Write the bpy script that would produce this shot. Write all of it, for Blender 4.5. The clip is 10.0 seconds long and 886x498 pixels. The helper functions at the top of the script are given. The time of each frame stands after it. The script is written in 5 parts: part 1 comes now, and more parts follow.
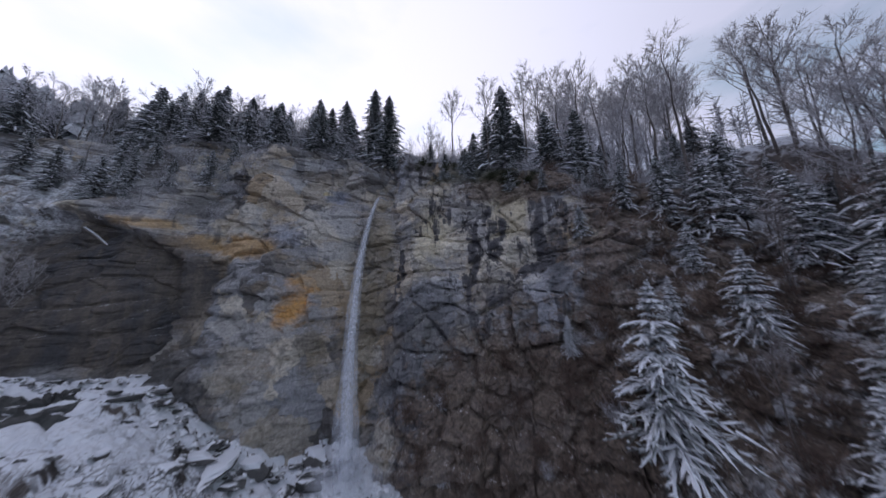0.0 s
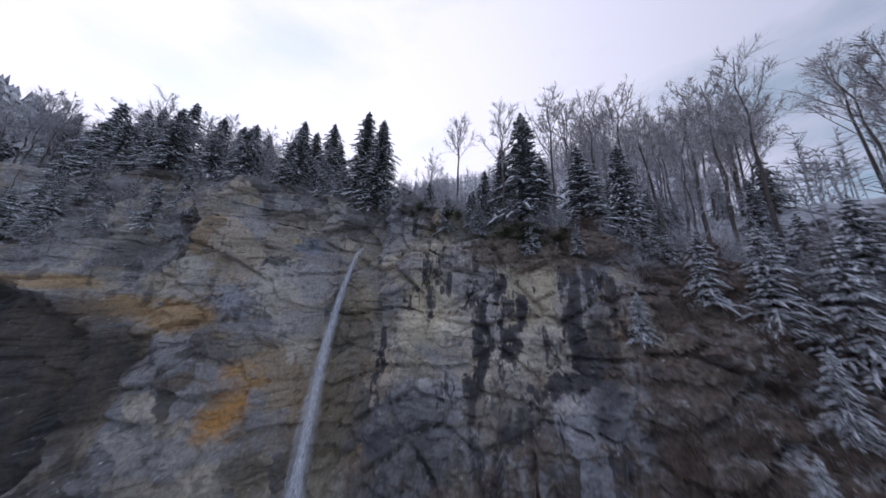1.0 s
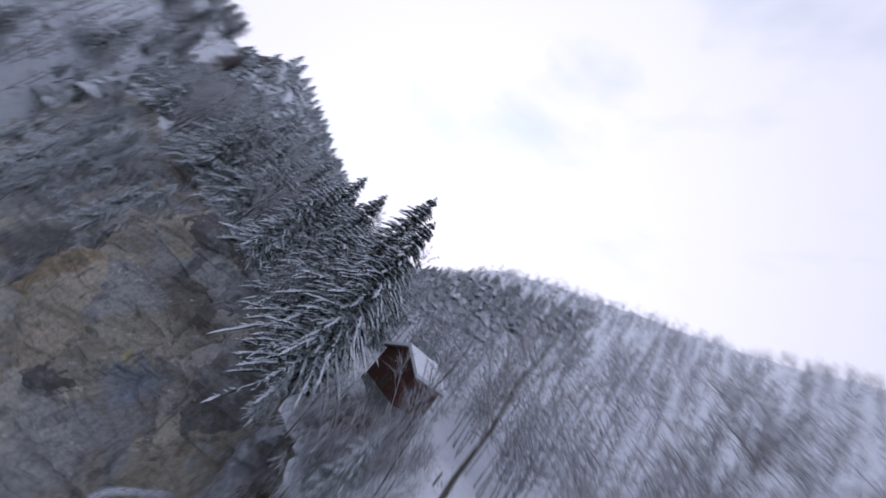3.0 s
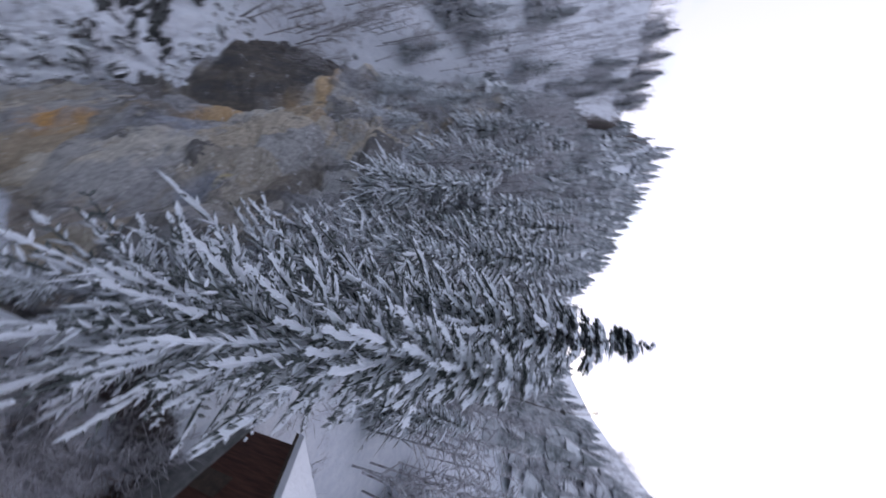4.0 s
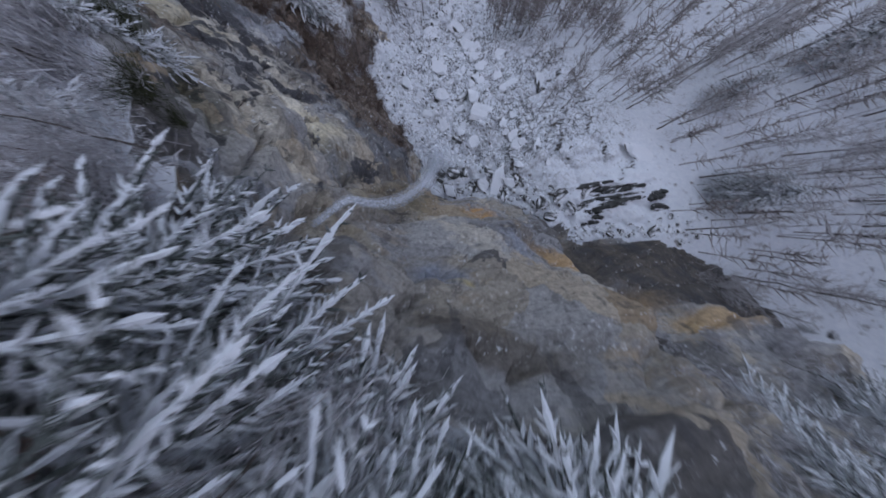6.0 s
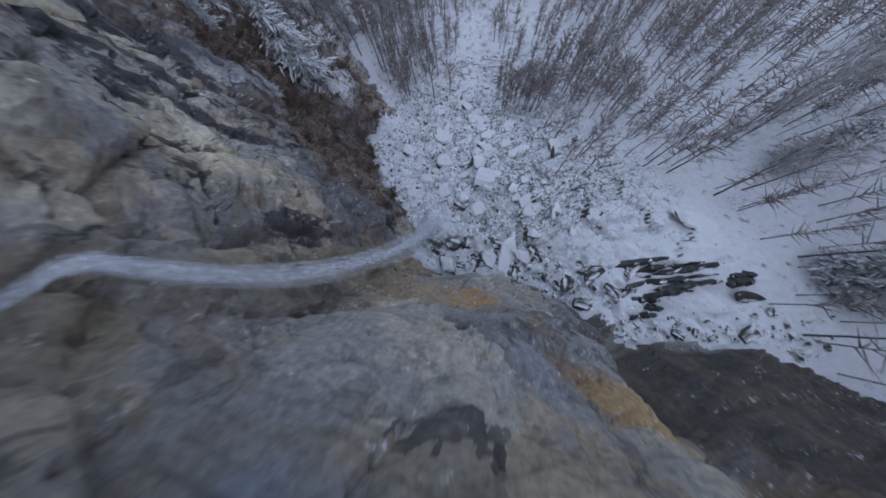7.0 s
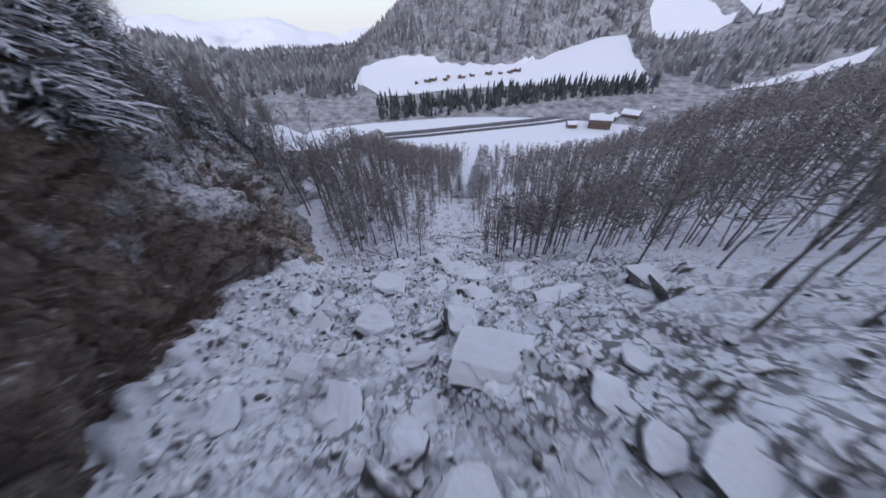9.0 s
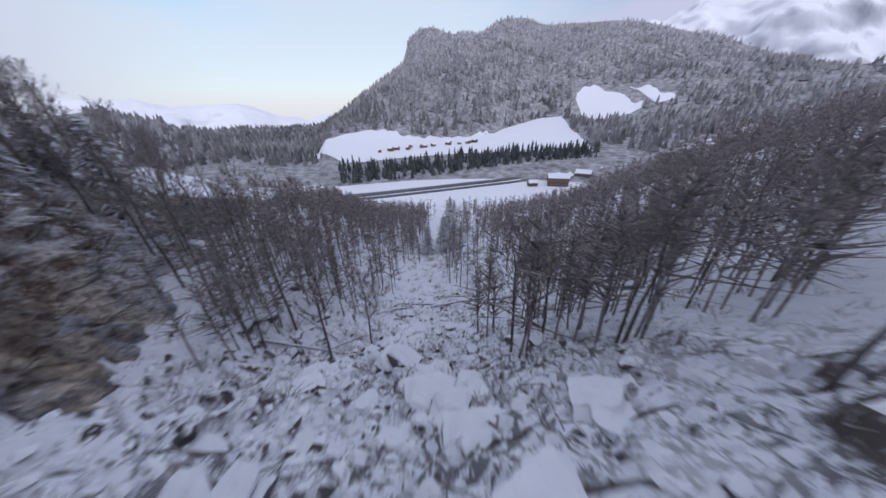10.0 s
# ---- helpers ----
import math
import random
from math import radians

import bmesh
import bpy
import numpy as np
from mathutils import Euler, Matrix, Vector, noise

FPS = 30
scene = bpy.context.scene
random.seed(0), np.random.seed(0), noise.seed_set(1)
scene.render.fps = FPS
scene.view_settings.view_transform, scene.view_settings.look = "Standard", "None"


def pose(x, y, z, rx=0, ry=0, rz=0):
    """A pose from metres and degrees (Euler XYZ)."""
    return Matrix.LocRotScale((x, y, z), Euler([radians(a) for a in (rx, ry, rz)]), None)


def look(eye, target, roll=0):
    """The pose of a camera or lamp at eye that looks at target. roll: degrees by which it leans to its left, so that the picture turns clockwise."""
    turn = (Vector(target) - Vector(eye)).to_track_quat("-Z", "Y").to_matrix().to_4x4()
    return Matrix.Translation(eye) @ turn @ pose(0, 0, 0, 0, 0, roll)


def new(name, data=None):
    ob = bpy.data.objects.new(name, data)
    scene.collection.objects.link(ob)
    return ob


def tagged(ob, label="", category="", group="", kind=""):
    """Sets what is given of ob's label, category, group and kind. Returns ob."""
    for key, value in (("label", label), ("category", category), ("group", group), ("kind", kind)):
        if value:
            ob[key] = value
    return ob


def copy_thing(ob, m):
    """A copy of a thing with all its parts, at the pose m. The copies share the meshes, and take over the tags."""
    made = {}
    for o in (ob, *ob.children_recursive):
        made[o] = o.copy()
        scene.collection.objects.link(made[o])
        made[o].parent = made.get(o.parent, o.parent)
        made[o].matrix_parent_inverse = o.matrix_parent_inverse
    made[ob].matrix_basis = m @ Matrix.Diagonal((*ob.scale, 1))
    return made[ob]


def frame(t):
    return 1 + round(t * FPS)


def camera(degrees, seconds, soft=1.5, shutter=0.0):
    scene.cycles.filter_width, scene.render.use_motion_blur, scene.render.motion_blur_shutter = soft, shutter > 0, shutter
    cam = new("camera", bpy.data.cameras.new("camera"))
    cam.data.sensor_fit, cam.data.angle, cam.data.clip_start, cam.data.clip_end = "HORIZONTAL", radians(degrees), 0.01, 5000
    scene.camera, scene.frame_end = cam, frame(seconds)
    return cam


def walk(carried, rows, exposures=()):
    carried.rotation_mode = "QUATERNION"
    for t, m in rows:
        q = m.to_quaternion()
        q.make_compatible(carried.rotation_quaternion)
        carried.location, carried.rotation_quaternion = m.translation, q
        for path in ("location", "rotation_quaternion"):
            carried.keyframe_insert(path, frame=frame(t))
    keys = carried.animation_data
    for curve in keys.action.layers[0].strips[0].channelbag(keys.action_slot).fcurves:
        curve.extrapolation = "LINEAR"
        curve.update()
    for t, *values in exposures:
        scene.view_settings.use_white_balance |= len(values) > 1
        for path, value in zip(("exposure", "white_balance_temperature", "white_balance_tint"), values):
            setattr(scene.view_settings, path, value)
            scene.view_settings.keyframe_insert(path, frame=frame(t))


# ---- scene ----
cam = camera(117.0, 10.0, 1.5, 0.35)
PATH = [
    (0, pose(37.63, -45.44, -23.82, 101.62, 0.97, 24.03)),
    (0.5, pose(35.23, -40.03, -18.08, 103.23, 0.27, 23.79)),
    (1, pose(34.17, -34.30, -11.11, 104.17, -1.44, 24.87)),
    (1.5, pose(32.89, -28.53, -3.73, 105.10, -3.73, 26.32)),
    (2, pose(31.63, -22.50, 4.36, 106.41, -8.35, 28.73)),
    (2.5, pose(30.11, -15.84, 12.73, 108.59, -17.37, 32.74)),
    (2.7, pose(29.53, -12.72, 16.13, 110.59, -24.33, 35.22)),
    (3.8, pose(9.41, 1.78, 29.15, 29.24, -77.21, 142.12)),
    (4, pose(7.99, 1.75, 30.55, -6.81, -70.81, -179.06)),
    (4.5, pose(2.92, 0.54, 32.59, -23.64, -41.71, -152.47)),
    (5, pose(-1.24, -2.50, 32.08, -22.21, -16.15, -139.19)),
    (5.5, pose(-2.68, -3.15, 28.91, -15.89, -5.95, -131.91)),
    (5.7, pose(-3.53, -3.32, 27.41, -12.34, -3.29, -129.73)),
    (6.8, pose(-7.02, -8.03, 11.43, 6.14, 4.08, -125.73)),
    (7, pose(-6.86, -8.42, 8.34, 8.99, 3.62, -125.41)),
    (7.5, pose(-6.26, -10.23, -0.44, 16.09, 3.47, -125.35)),
    (8, pose(-5.14, -12.81, -10.00, 25.41, 3.59, -125.40)),
    (8.5, pose(-1.54, -16.17, -23.01, 40.55, 3.07, -125.17)),
    (9, pose(4.22, -20.53, -33.00, 50.78, 2.04, -126.53)),
    (9.5, pose(12.02, -26.31, -41.09, 58.43, 1.49, -129.76)),
    (10, pose(20.88, -33.47, -47.22, 63.65, 1.46, -133.74)),
]
walk(cam, PATH, [(0.0, -0.08, 6500, 10), (2.7, -0.08, 6500, 10), (4.0, 0.16, 6500, 10), (5.0, 0.24, 6500, 9), (5.7, 0.20, 6500, 8), (7.0, 0.16, 6250, 4), (8.5, 0.20, 6250, 4), (9.2, 0.12, 6500, 10), (10.0, 0.06, 6500, 10)])

# ---------------------------------------------------------------- light
world = bpy.data.worlds.new("world")
scene.world = world
world.use_nodes = True
wn, wl = world.node_tree.nodes, world.node_tree.links
for n in list(wn):
    wn.remove(n)
w_out = wn.new("ShaderNodeOutputWorld")
w_bg = wn.new("ShaderNodeBackground")
w_sky = wn.new("ShaderNodeTexSky")
w_sky.sky_type = "NISHITA"
w_sky.sun_disc = False
w_sky.sun_elevation = radians(14)
w_sky.sun_rotation = radians(-57)
w_sky.altitude = 600
w_tc = wn.new("ShaderNodeTexCoord")
w_map = wn.new("ShaderNodeMapping")
w_map.inputs["Scale"].default_value = (1.0, 1.0, 2.6)
w_noise = wn.new("ShaderNodeTexNoise")
w_noise.inputs["Scale"].default_value = 2.2
w_noise.inputs["Detail"].default_value = 6
w_noise.inputs["Roughness"].default_value = 0.5
w_ramp = wn.new("ShaderNodeValToRGB")
w_ramp.color_ramp.elements[0].position = 0.26
w_ramp.color_ramp.elements[1].position = 0.50
w_tint = wn.new("ShaderNodeMix")
w_tint.data_type = "RGBA"
# the low sun behind thin cloud brightens the sky around it
w_dot = wn.new("ShaderNodeVectorMath")
w_dot.operation = "DOT_PRODUCT"
w_dot.inputs[1].default_value = (-0.80, 0.52, 0.30)
w_glow = wn.new("ShaderNodeMapRange")
w_glow.interpolation_type = "SMOOTHSTEP"
w_glow.inputs["From Min"].default_value = -0.1
w_glow.inputs["From Max"].default_value = 1.0
w_glow.inputs["To Min"].default_value = 0.0
w_glow.inputs["To Max"].default_value = 1.0
w_add = wn.new("ShaderNodeMix")
w_add.data_type = "RGBA"
w_add.blend_type = "ADD"
w_add.inputs[7].default_value = (5.8, 5.5, 5.9, 1)
# the clouds open over the valley
w_dot2 = wn.new("ShaderNodeVectorMath")
w_dot2.operation = "DOT_PRODUCT"
w_dot2.inputs[1].default_value = (0.87, -0.42, 0.27)
w_open = wn.new("ShaderNodeMapRange")
w_open.interpolation_type = "SMOOTHSTEP"
w_open.inputs["From Min"].default_value = 0.72
w_open.inputs["From Max"].default_value = 0.97
w_some = wn.new("ShaderNodeMapRange")
w_some.inputs["To Min"].default_value = 0.6
w_clear = wn.new("ShaderNodeMix")
w_clear.data_type = "RGBA"
w_clear.blend_type = "ADD"
w_clear.inputs[7].default_value = (2.4, 3.5, 4.8, 1)
w_cut = wn.new("ShaderNodeMath")
w_cut.operation = "MULTIPLY_ADD"
w_cut.inputs[1].default_value = -0.42
w_cut.inputs[2].default_value = 1.0
w_cover = wn.new("ShaderNodeMath")
w_cover.operation = "MULTIPLY"
w_high = wn.new("ShaderNodeMix")
w_high.data_type = "RGBA"
w_high.inputs[6].default_value = (5.7, 5.95, 8.0, 1)
w_high.inputs[7].default_value = (7.6, 7.7, 8.4, 1)
wl.new(w_tc.outputs["Generated"], w_map.inputs["Vector"])
wl.new(w_map.outputs["Vector"], w_noise.inputs["Vector"])
wl.new(w_noise.outputs["Fac"], w_ramp.inputs["Fac"])
wl.new(w_tc.outputs["Generated"], w_dot2.inputs[0])
wl.new(w_dot2.outputs["Value"], w_open.inputs["Value"])
wl.new(w_open.outputs["Result"], w_some.inputs["Value"])
wl.new(w_some.outputs["Result"], w_clear.inputs[0])
wl.new(w_open.outputs["Result"], w_cut.inputs[0])
wl.new(w_open.outputs["Result"], w_high.inputs[0])
wl.new(w_high.outputs[2], w_tint.inputs[7])
wl.new(w_ramp.outputs["Color"], w_cover.inputs[0])
wl.new(w_cut.outputs[0], w_cover.inputs[1])
w_sep = wn.new("ShaderNodeSeparateXYZ")
w_low = wn.new("ShaderNodeMapRange")
w_low.interpolation_type = "SMOOTHSTEP"
w_low.inputs["From Min"].default_value = 0.0
w_low.inputs["From Max"].default_value = 0.20
w_low.inputs["To Min"].default_value = 0.9
w_low.inputs["To Max"].default_value = 0.0
w_most = wn.new("ShaderNodeMath")
w_most.operation = "MAXIMUM"
wl.new(w_tc.outputs["Generated"], w_sep.inputs[0])
wl.new(w_sep.outputs["Z"], w_low.inputs["Value"])
wl.new(w_cover.outputs[0], w_most.inputs[0])
wl.new(w_low.outputs["Result"], w_most.inputs[1])
wl.new(w_most.outputs[0], w_tint.inputs[0])
wl.new(w_sky.outputs["Color"], w_clear.inputs[6])
wl.new(w_clear.outputs[2], w_tint.inputs[6])
wl.new(w_tc.outputs["Generated"], w_dot.inputs[0])
wl.new(w_dot.outputs["Value"], w_glow.inputs["Value"])
wl.new(w_glow.outputs["Result"], w_add.inputs[0])
wl.new(w_tint.outputs[2], w_add.inputs[6])
wl.new(w_add.outputs[2], w_bg.inputs["Color"])
w_bg.inputs["Strength"].default_value = 0.095
wl.new(w_bg.outputs["Background"], w_out.inputs["Surface"])

sun = new("sun", bpy.data.lights.new("sun", "SUN"))
sun.data.energy = 0.35
sun.data.angle = radians(20)
sun.data.color = (1.0, 0.95, 0.9)
sun.matrix_world = look((-80, 52, 40), (0, 0, 0))


# ---------------------------------------------------------------- noise
RNG = np.random.default_rng(7)
LAT = RNG.random((32, 32, 32))


def vnoise(x, y, z):
    x, y, z = (np.asarray(a, float) for a in np.broadcast_arrays(x, y, z))
    xi, yi, zi = (np.floor(a).astype(int) for a in (x, y, z))
    fx, fy, fz = x - xi, y - yi, z - zi
    fx, fy, fz = (a * a * (3 - 2 * a) for a in (fx, fy, fz))
    out = 0
    for dx in (0, 1):
        for dy in (0, 1):
            for dz in (0, 1):
                w = (fx if dx else 1 - fx) * (fy if dy else 1 - fy) * (fz if dz else 1 - fz)
                out = out + w * LAT[(xi + dx) % 32, (yi + dy) % 32, (zi + dz) % 32]
    return out * 2 - 1


def fbm(x, y, z=0.0, octaves=4, gain=0.5):
    out, amp, k = 0, 1.0, 1.0
    for i in range(octaves):
        out = out + amp * vnoise(np.asarray(x) * k + 13.1 * i, np.asarray(y) * k + 7.7 * i, np.asarray(z) * k + 3.3 * i)
        amp, k = amp * gain, k * 2.03
    return out


def sstep(a, b, x):
    t = np.clip((np.asarray(x, float) - a) / (b - a), 0, 1)
    return t * t * (3 - 2 * t)


# ---------------------------------------------------------------- materials
def mat(name):
    m = bpy.data.materials.new(name)
    m.use_nodes = True
    return m, m.node_tree.nodes, m.node_tree.links, m.node_tree.nodes["Principled BSDF"]


def coords(nd, ln, scale, kind="Object"):
    tc, mp = nd.new("ShaderNodeTexCoord"), nd.new("ShaderNodeMapping")
    mp.inputs["Scale"].default_value = scale if isinstance(scale, tuple) else (scale,) * 3
    ln.new(tc.outputs[kind], mp.inputs["Vector"])
    return mp.outputs["Vector"]


def tex(nd, ln, vec, scale, detail=5, rough=0.6):
    t = nd.new("ShaderNodeTexNoise")
    t.inputs["Scale"].default_value, t.inputs["Detail"].default_value, t.inputs["Roughness"].default_value = scale, detail, rough
    ln.new(vec, t.inputs["Vector"])
    return t.outputs["Fac"]


def ramp(nd, ln, fac, *stops):
    r = nd.new("ShaderNodeValToRGB")
    e = r.color_ramp.elements
    while len(e) < len(stops):
        e.new(0.5)
    for el, (p, c) in zip(e, stops):
        el.position = p
        el.color = (*c, 1) if isinstance(c, tuple) else (c, c, c, 1)
    ln.new(fac, r.inputs["Fac"])
    return r.outputs["Color"]


def mix(nd, ln, fac, a, b, blend="MIX"):
    m = nd.new("ShaderNodeMix")
    m.data_type, m.blend_type = "RGBA", blend
    for sock, v in ((m.inputs[0], fac), (m.inputs[6], a), (m.inputs[7], b)):
        if isinstance(v, (int, float)):
            sock.default_value = v
        elif isinstance(v, tuple):
            sock.default_value = (*v, 1)
        else:
            ln.new(v, sock)
    return m.outputs[2]


def mathn(nd, ln, op, a, b=0.0, clamp=False):
    m = nd.new("ShaderNodeMath")
    m.operation, m.use_clamp = op, clamp
    for sock, v in zip(m.inputs, (a, b)):
        if isinstance(v, (int, float)):
            sock.default_value = v
        else:
            ln.new(v, sock)
    return m.outputs[0]


def bump(nd, ln, bsdf, height, strength, distance):
    b = nd.new("ShaderNodeBump")
    b.inputs["Strength"].default_value, b.inputs["Distance"].default_value = strength, distance
    ln.new(height, b.inputs["Height"])
    ln.new(b.outputs["Normal"], bsdf.inputs["Normal"])


def up_mask(nd, ln, lo, hi, noise=None, amount=0.35):
    """How far a surface faces the sky, where snow comes to lie."""
    g, s = nd.new("ShaderNodeNewGeometry"), nd.new("ShaderNodeSeparateXYZ")
    ln.new(g.outputs["Normal"], s.inputs[0])
    v = s.outputs["Z"]
    if noise is not None:
        v = mathn(nd, ln, "ADD", v, mathn(nd, ln, "MULTIPLY", mathn(nd, ln, "SUBTRACT", noise, 0.5), amount))
    return ramp(nd, ln, v, (lo, 0.0), (hi, 1.0))


SNOW = (0.80, 0.83, 0.88)


def region(nd, ln, centre, radii, noise, edge=0.25, wobble=1.1):
    """1 inside an area with a ragged edge, 0 outside."""
    tc, mp, le = nd.new("ShaderNodeTexCoord"), nd.new("ShaderNodeMapping"), nd.new("ShaderNodeVectorMath")
    mp.inputs["Location"].default_value = tuple(-c / r for c, r in zip(centre, radii))
    mp.inputs["Scale"].default_value = tuple(1 / r for r in radii)
    le.operation = "LENGTH"
    ln.new(tc.outputs["Object"], mp.inputs["Vector"])
    ln.new(mp.outputs["Vector"], le.inputs[0])
    d = mathn(nd, ln, "ADD", le.outputs["Value"], mathn(nd, ln, "MULTIPLY", mathn(nd, ln, "SUBTRACT", noise, 0.5), wobble))
    return ramp(nd, ln, d, (1 - edge, 1.0), (1.0, 0.0))


def make_snow():
    m, nd, ln, b = mat("snow_ground")
    v = coords(nd, ln, 1.0)
    n1, n2, n3 = tex(nd, ln, v, 0.12, 6), tex(nd, ln, v, 1.3, 6, 0.65), tex(nd, ln, v, 0.5, 8, 0.7)
    base = mix(nd, ln, ramp(nd, ln, n2, (0.35, 0.0), (0.7, 1.0)), (0.68, 0.72, 0.79), SNOW)
    soil = mix(nd, ln, n1, (0.10, 0.085, 0.075), (0.20, 0.17, 0.15))
    bare = mathn(nd, ln, "MULTIPLY", ramp(nd, ln, n3, (0.58, 0.0), (0.66, 1.0)), ramp(nd, ln, n1, (0.42, 0.0), (0.56, 0.8)))
    base = mix(nd, ln, bare, base, soil)
    # bare rock and crevice shade between the rockfall's snowed-in blocks, painted as dark lines
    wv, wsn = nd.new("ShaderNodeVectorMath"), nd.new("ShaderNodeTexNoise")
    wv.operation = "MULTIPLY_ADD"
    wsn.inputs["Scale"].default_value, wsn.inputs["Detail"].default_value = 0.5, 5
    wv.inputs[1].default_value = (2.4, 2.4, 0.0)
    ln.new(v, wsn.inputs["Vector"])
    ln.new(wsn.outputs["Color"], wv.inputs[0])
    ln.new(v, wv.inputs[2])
    painted_gaps = []
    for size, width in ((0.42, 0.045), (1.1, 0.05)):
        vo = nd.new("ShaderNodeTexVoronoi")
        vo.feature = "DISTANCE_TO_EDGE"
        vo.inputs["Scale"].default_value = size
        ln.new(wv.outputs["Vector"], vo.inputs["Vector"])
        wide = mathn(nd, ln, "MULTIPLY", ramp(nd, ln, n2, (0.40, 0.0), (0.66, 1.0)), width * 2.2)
        painted_gaps.append(mathn(nd, ln, "LESS_THAN", vo.outputs["Distance"], wide))
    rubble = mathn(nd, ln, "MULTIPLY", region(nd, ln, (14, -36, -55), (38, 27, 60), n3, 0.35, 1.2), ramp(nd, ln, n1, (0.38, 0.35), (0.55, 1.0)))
    gap = mathn(nd, ln, "MULTIPLY", mathn(nd, ln, "MAXIMUM", painted_gaps[0], painted_gaps[1]), mathn(nd, ln, "MULTIPLY", rubble, 0.85))
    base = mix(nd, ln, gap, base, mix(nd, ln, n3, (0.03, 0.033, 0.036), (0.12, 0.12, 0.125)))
    # rock and dead grass where it is too steep for snow
    steep = mix(nd, ln, ramp(nd, ln, n3, (0.35, 0.0), (0.65, 1.0)), (0.035, 0.034, 0.036), (0.14, 0.115, 0.10))
    ln.new(mix(nd, ln, up_mask(nd, ln, 0.60, 0.70, n3, 0.8), steep, base), b.inputs["Base Color"])
    b.inputs["Roughness"].default_value = 0.75
    bump(nd, ln, b, n2, 0.6, 0.3)
    return m


def make_rock(name="cliff_rock"):
    m, nd, ln, b = mat(name)
    v = coords(nd, ln, 1.0)
    vs = coords(nd, ln, (0.10, 0.10, 1.0))          # strata
    vv = coords(nd, ln, (0.24, 0.24, 0.040))        # water streaks
    vb = coords(nd, ln, (0.075, 0.075, 0.12))         # blocks
    strata, streak, patch = tex(nd, ln, vs, 0.8, 5, 0.55), tex(nd, ln, vv, 1.0, 6, 0.65), tex(nd, ln, vb, 1.0, 7, 0.62)
    blot, grain, mid = tex(nd, ln, vb, 2.6, 7, 0.65), tex(nd, ln, v, 2.2, 9, 0.75), tex(nd, ln, v, 0.45, 8, 0.7)
    col = ramp(nd, ln, strata, (0.30, (0.10, 0.09, 0.08)), (0.44, (0.21, 0.19, 0.16)), (0.55, (0.33, 0.30, 0.25)), (0.66, (0.26, 0.245, 0.225)), (0.76, (0.13, 0.12, 0.115)))
    # broken faces, each with a tone of its own
    warp = nd.new("ShaderNodeVectorMath")
    warp.operation = "ADD"
    wn_ = nd.new("ShaderNodeTexNoise")
    wn_.inputs["Scale"].default_value, wn_.inputs["Detail"].default_value = 0.35, 4
    ln.new(v, wn_.inputs["Vector"])
    ln.new(coords(nd, ln, (0.17, 0.17, 0.13)), warp.inputs[0])
    wsc = nd.new("ShaderNodeVectorMath")
    wsc.operation = "SCALE"
    wsc.inputs["Scale"].default_value = 0.9
    ln.new(wn_.outputs["Color"], wsc.inputs[0])
    ln.new(wsc.outputs["Vector"], warp.inputs[1])
    cell = nd.new("ShaderNodeTexVoronoi")
    cell.inputs["Scale"].default_value = 1.0
    ln.new(warp.outputs["Vector"], cell.inputs["Vector"])
    sep = nd.new("ShaderNodeSeparateXYZ")
    ln.new(cell.outputs["Color"], sep.inputs[0])
    col = mix(nd, ln, 0.85, col, ramp(nd, ln, sep.outputs["X"], (0.0, (0.055, 0.054, 0.058)), (0.22, (0.14, 0.135, 0.137)), (0.42, (0.31, 0.28, 0.235)), (0.60, (0.225, 0.24, 0.275)), (0.78, (0.47, 0.44, 0.385)), (1.0, (0.26, 0.19, 0.115))))
    # pale slabs, grey-blue slabs and yellow-brown stains
    col = mix(nd, ln, mathn(nd, ln, "MULTIPLY", region(nd, ln, (21, 3, -8), (20, 16, 14), blot, 0.4, 1.2), ramp(nd, ln, patch, (0.40, 1.0), (0.54, 0.35))), col, mix(nd, ln, ramp(nd, ln, strata, (0.4, 0.0), (0.6, 1.0)), (0.34, 0.32, 0.275), (0.66, 0.62, 0.53)))
    col = mix(nd, ln, ramp(nd, ln, patch, (0.50, 0.0), (0.54, 0.6)), col, mix(nd, ln, mid, (0.17, 0.178, 0.20), (0.36, 0.365, 0.385)))
    col = mix(nd, ln, ramp(nd, ln, blot, (0.57, 0.0), (0.64, 0.35)), col, mix(nd, ln, mid, (0.14, 0.10, 0.055), (0.32, 0.225, 0.11)))
    col = mix(nd, ln, ramp(nd, ln, mid, (0.55, 0.0), (0.63, 0.5)), col, (0.07, 0.067, 0.067))
    # thin dark bedding joints
    beds = tex(nd, ln, coords(nd, ln, (0.035, 0.035, 1.0)), 1.3, 3, 0.5)
    col = mix(nd, ln, ramp(nd, ln, beds, (0.465, 0.0), (0.475, 0.38), (0.485, 0.0), (0.55, 0.0), (0.56, 0.35), (0.57, 0.0)), col, (0.05, 0.047, 0.045))
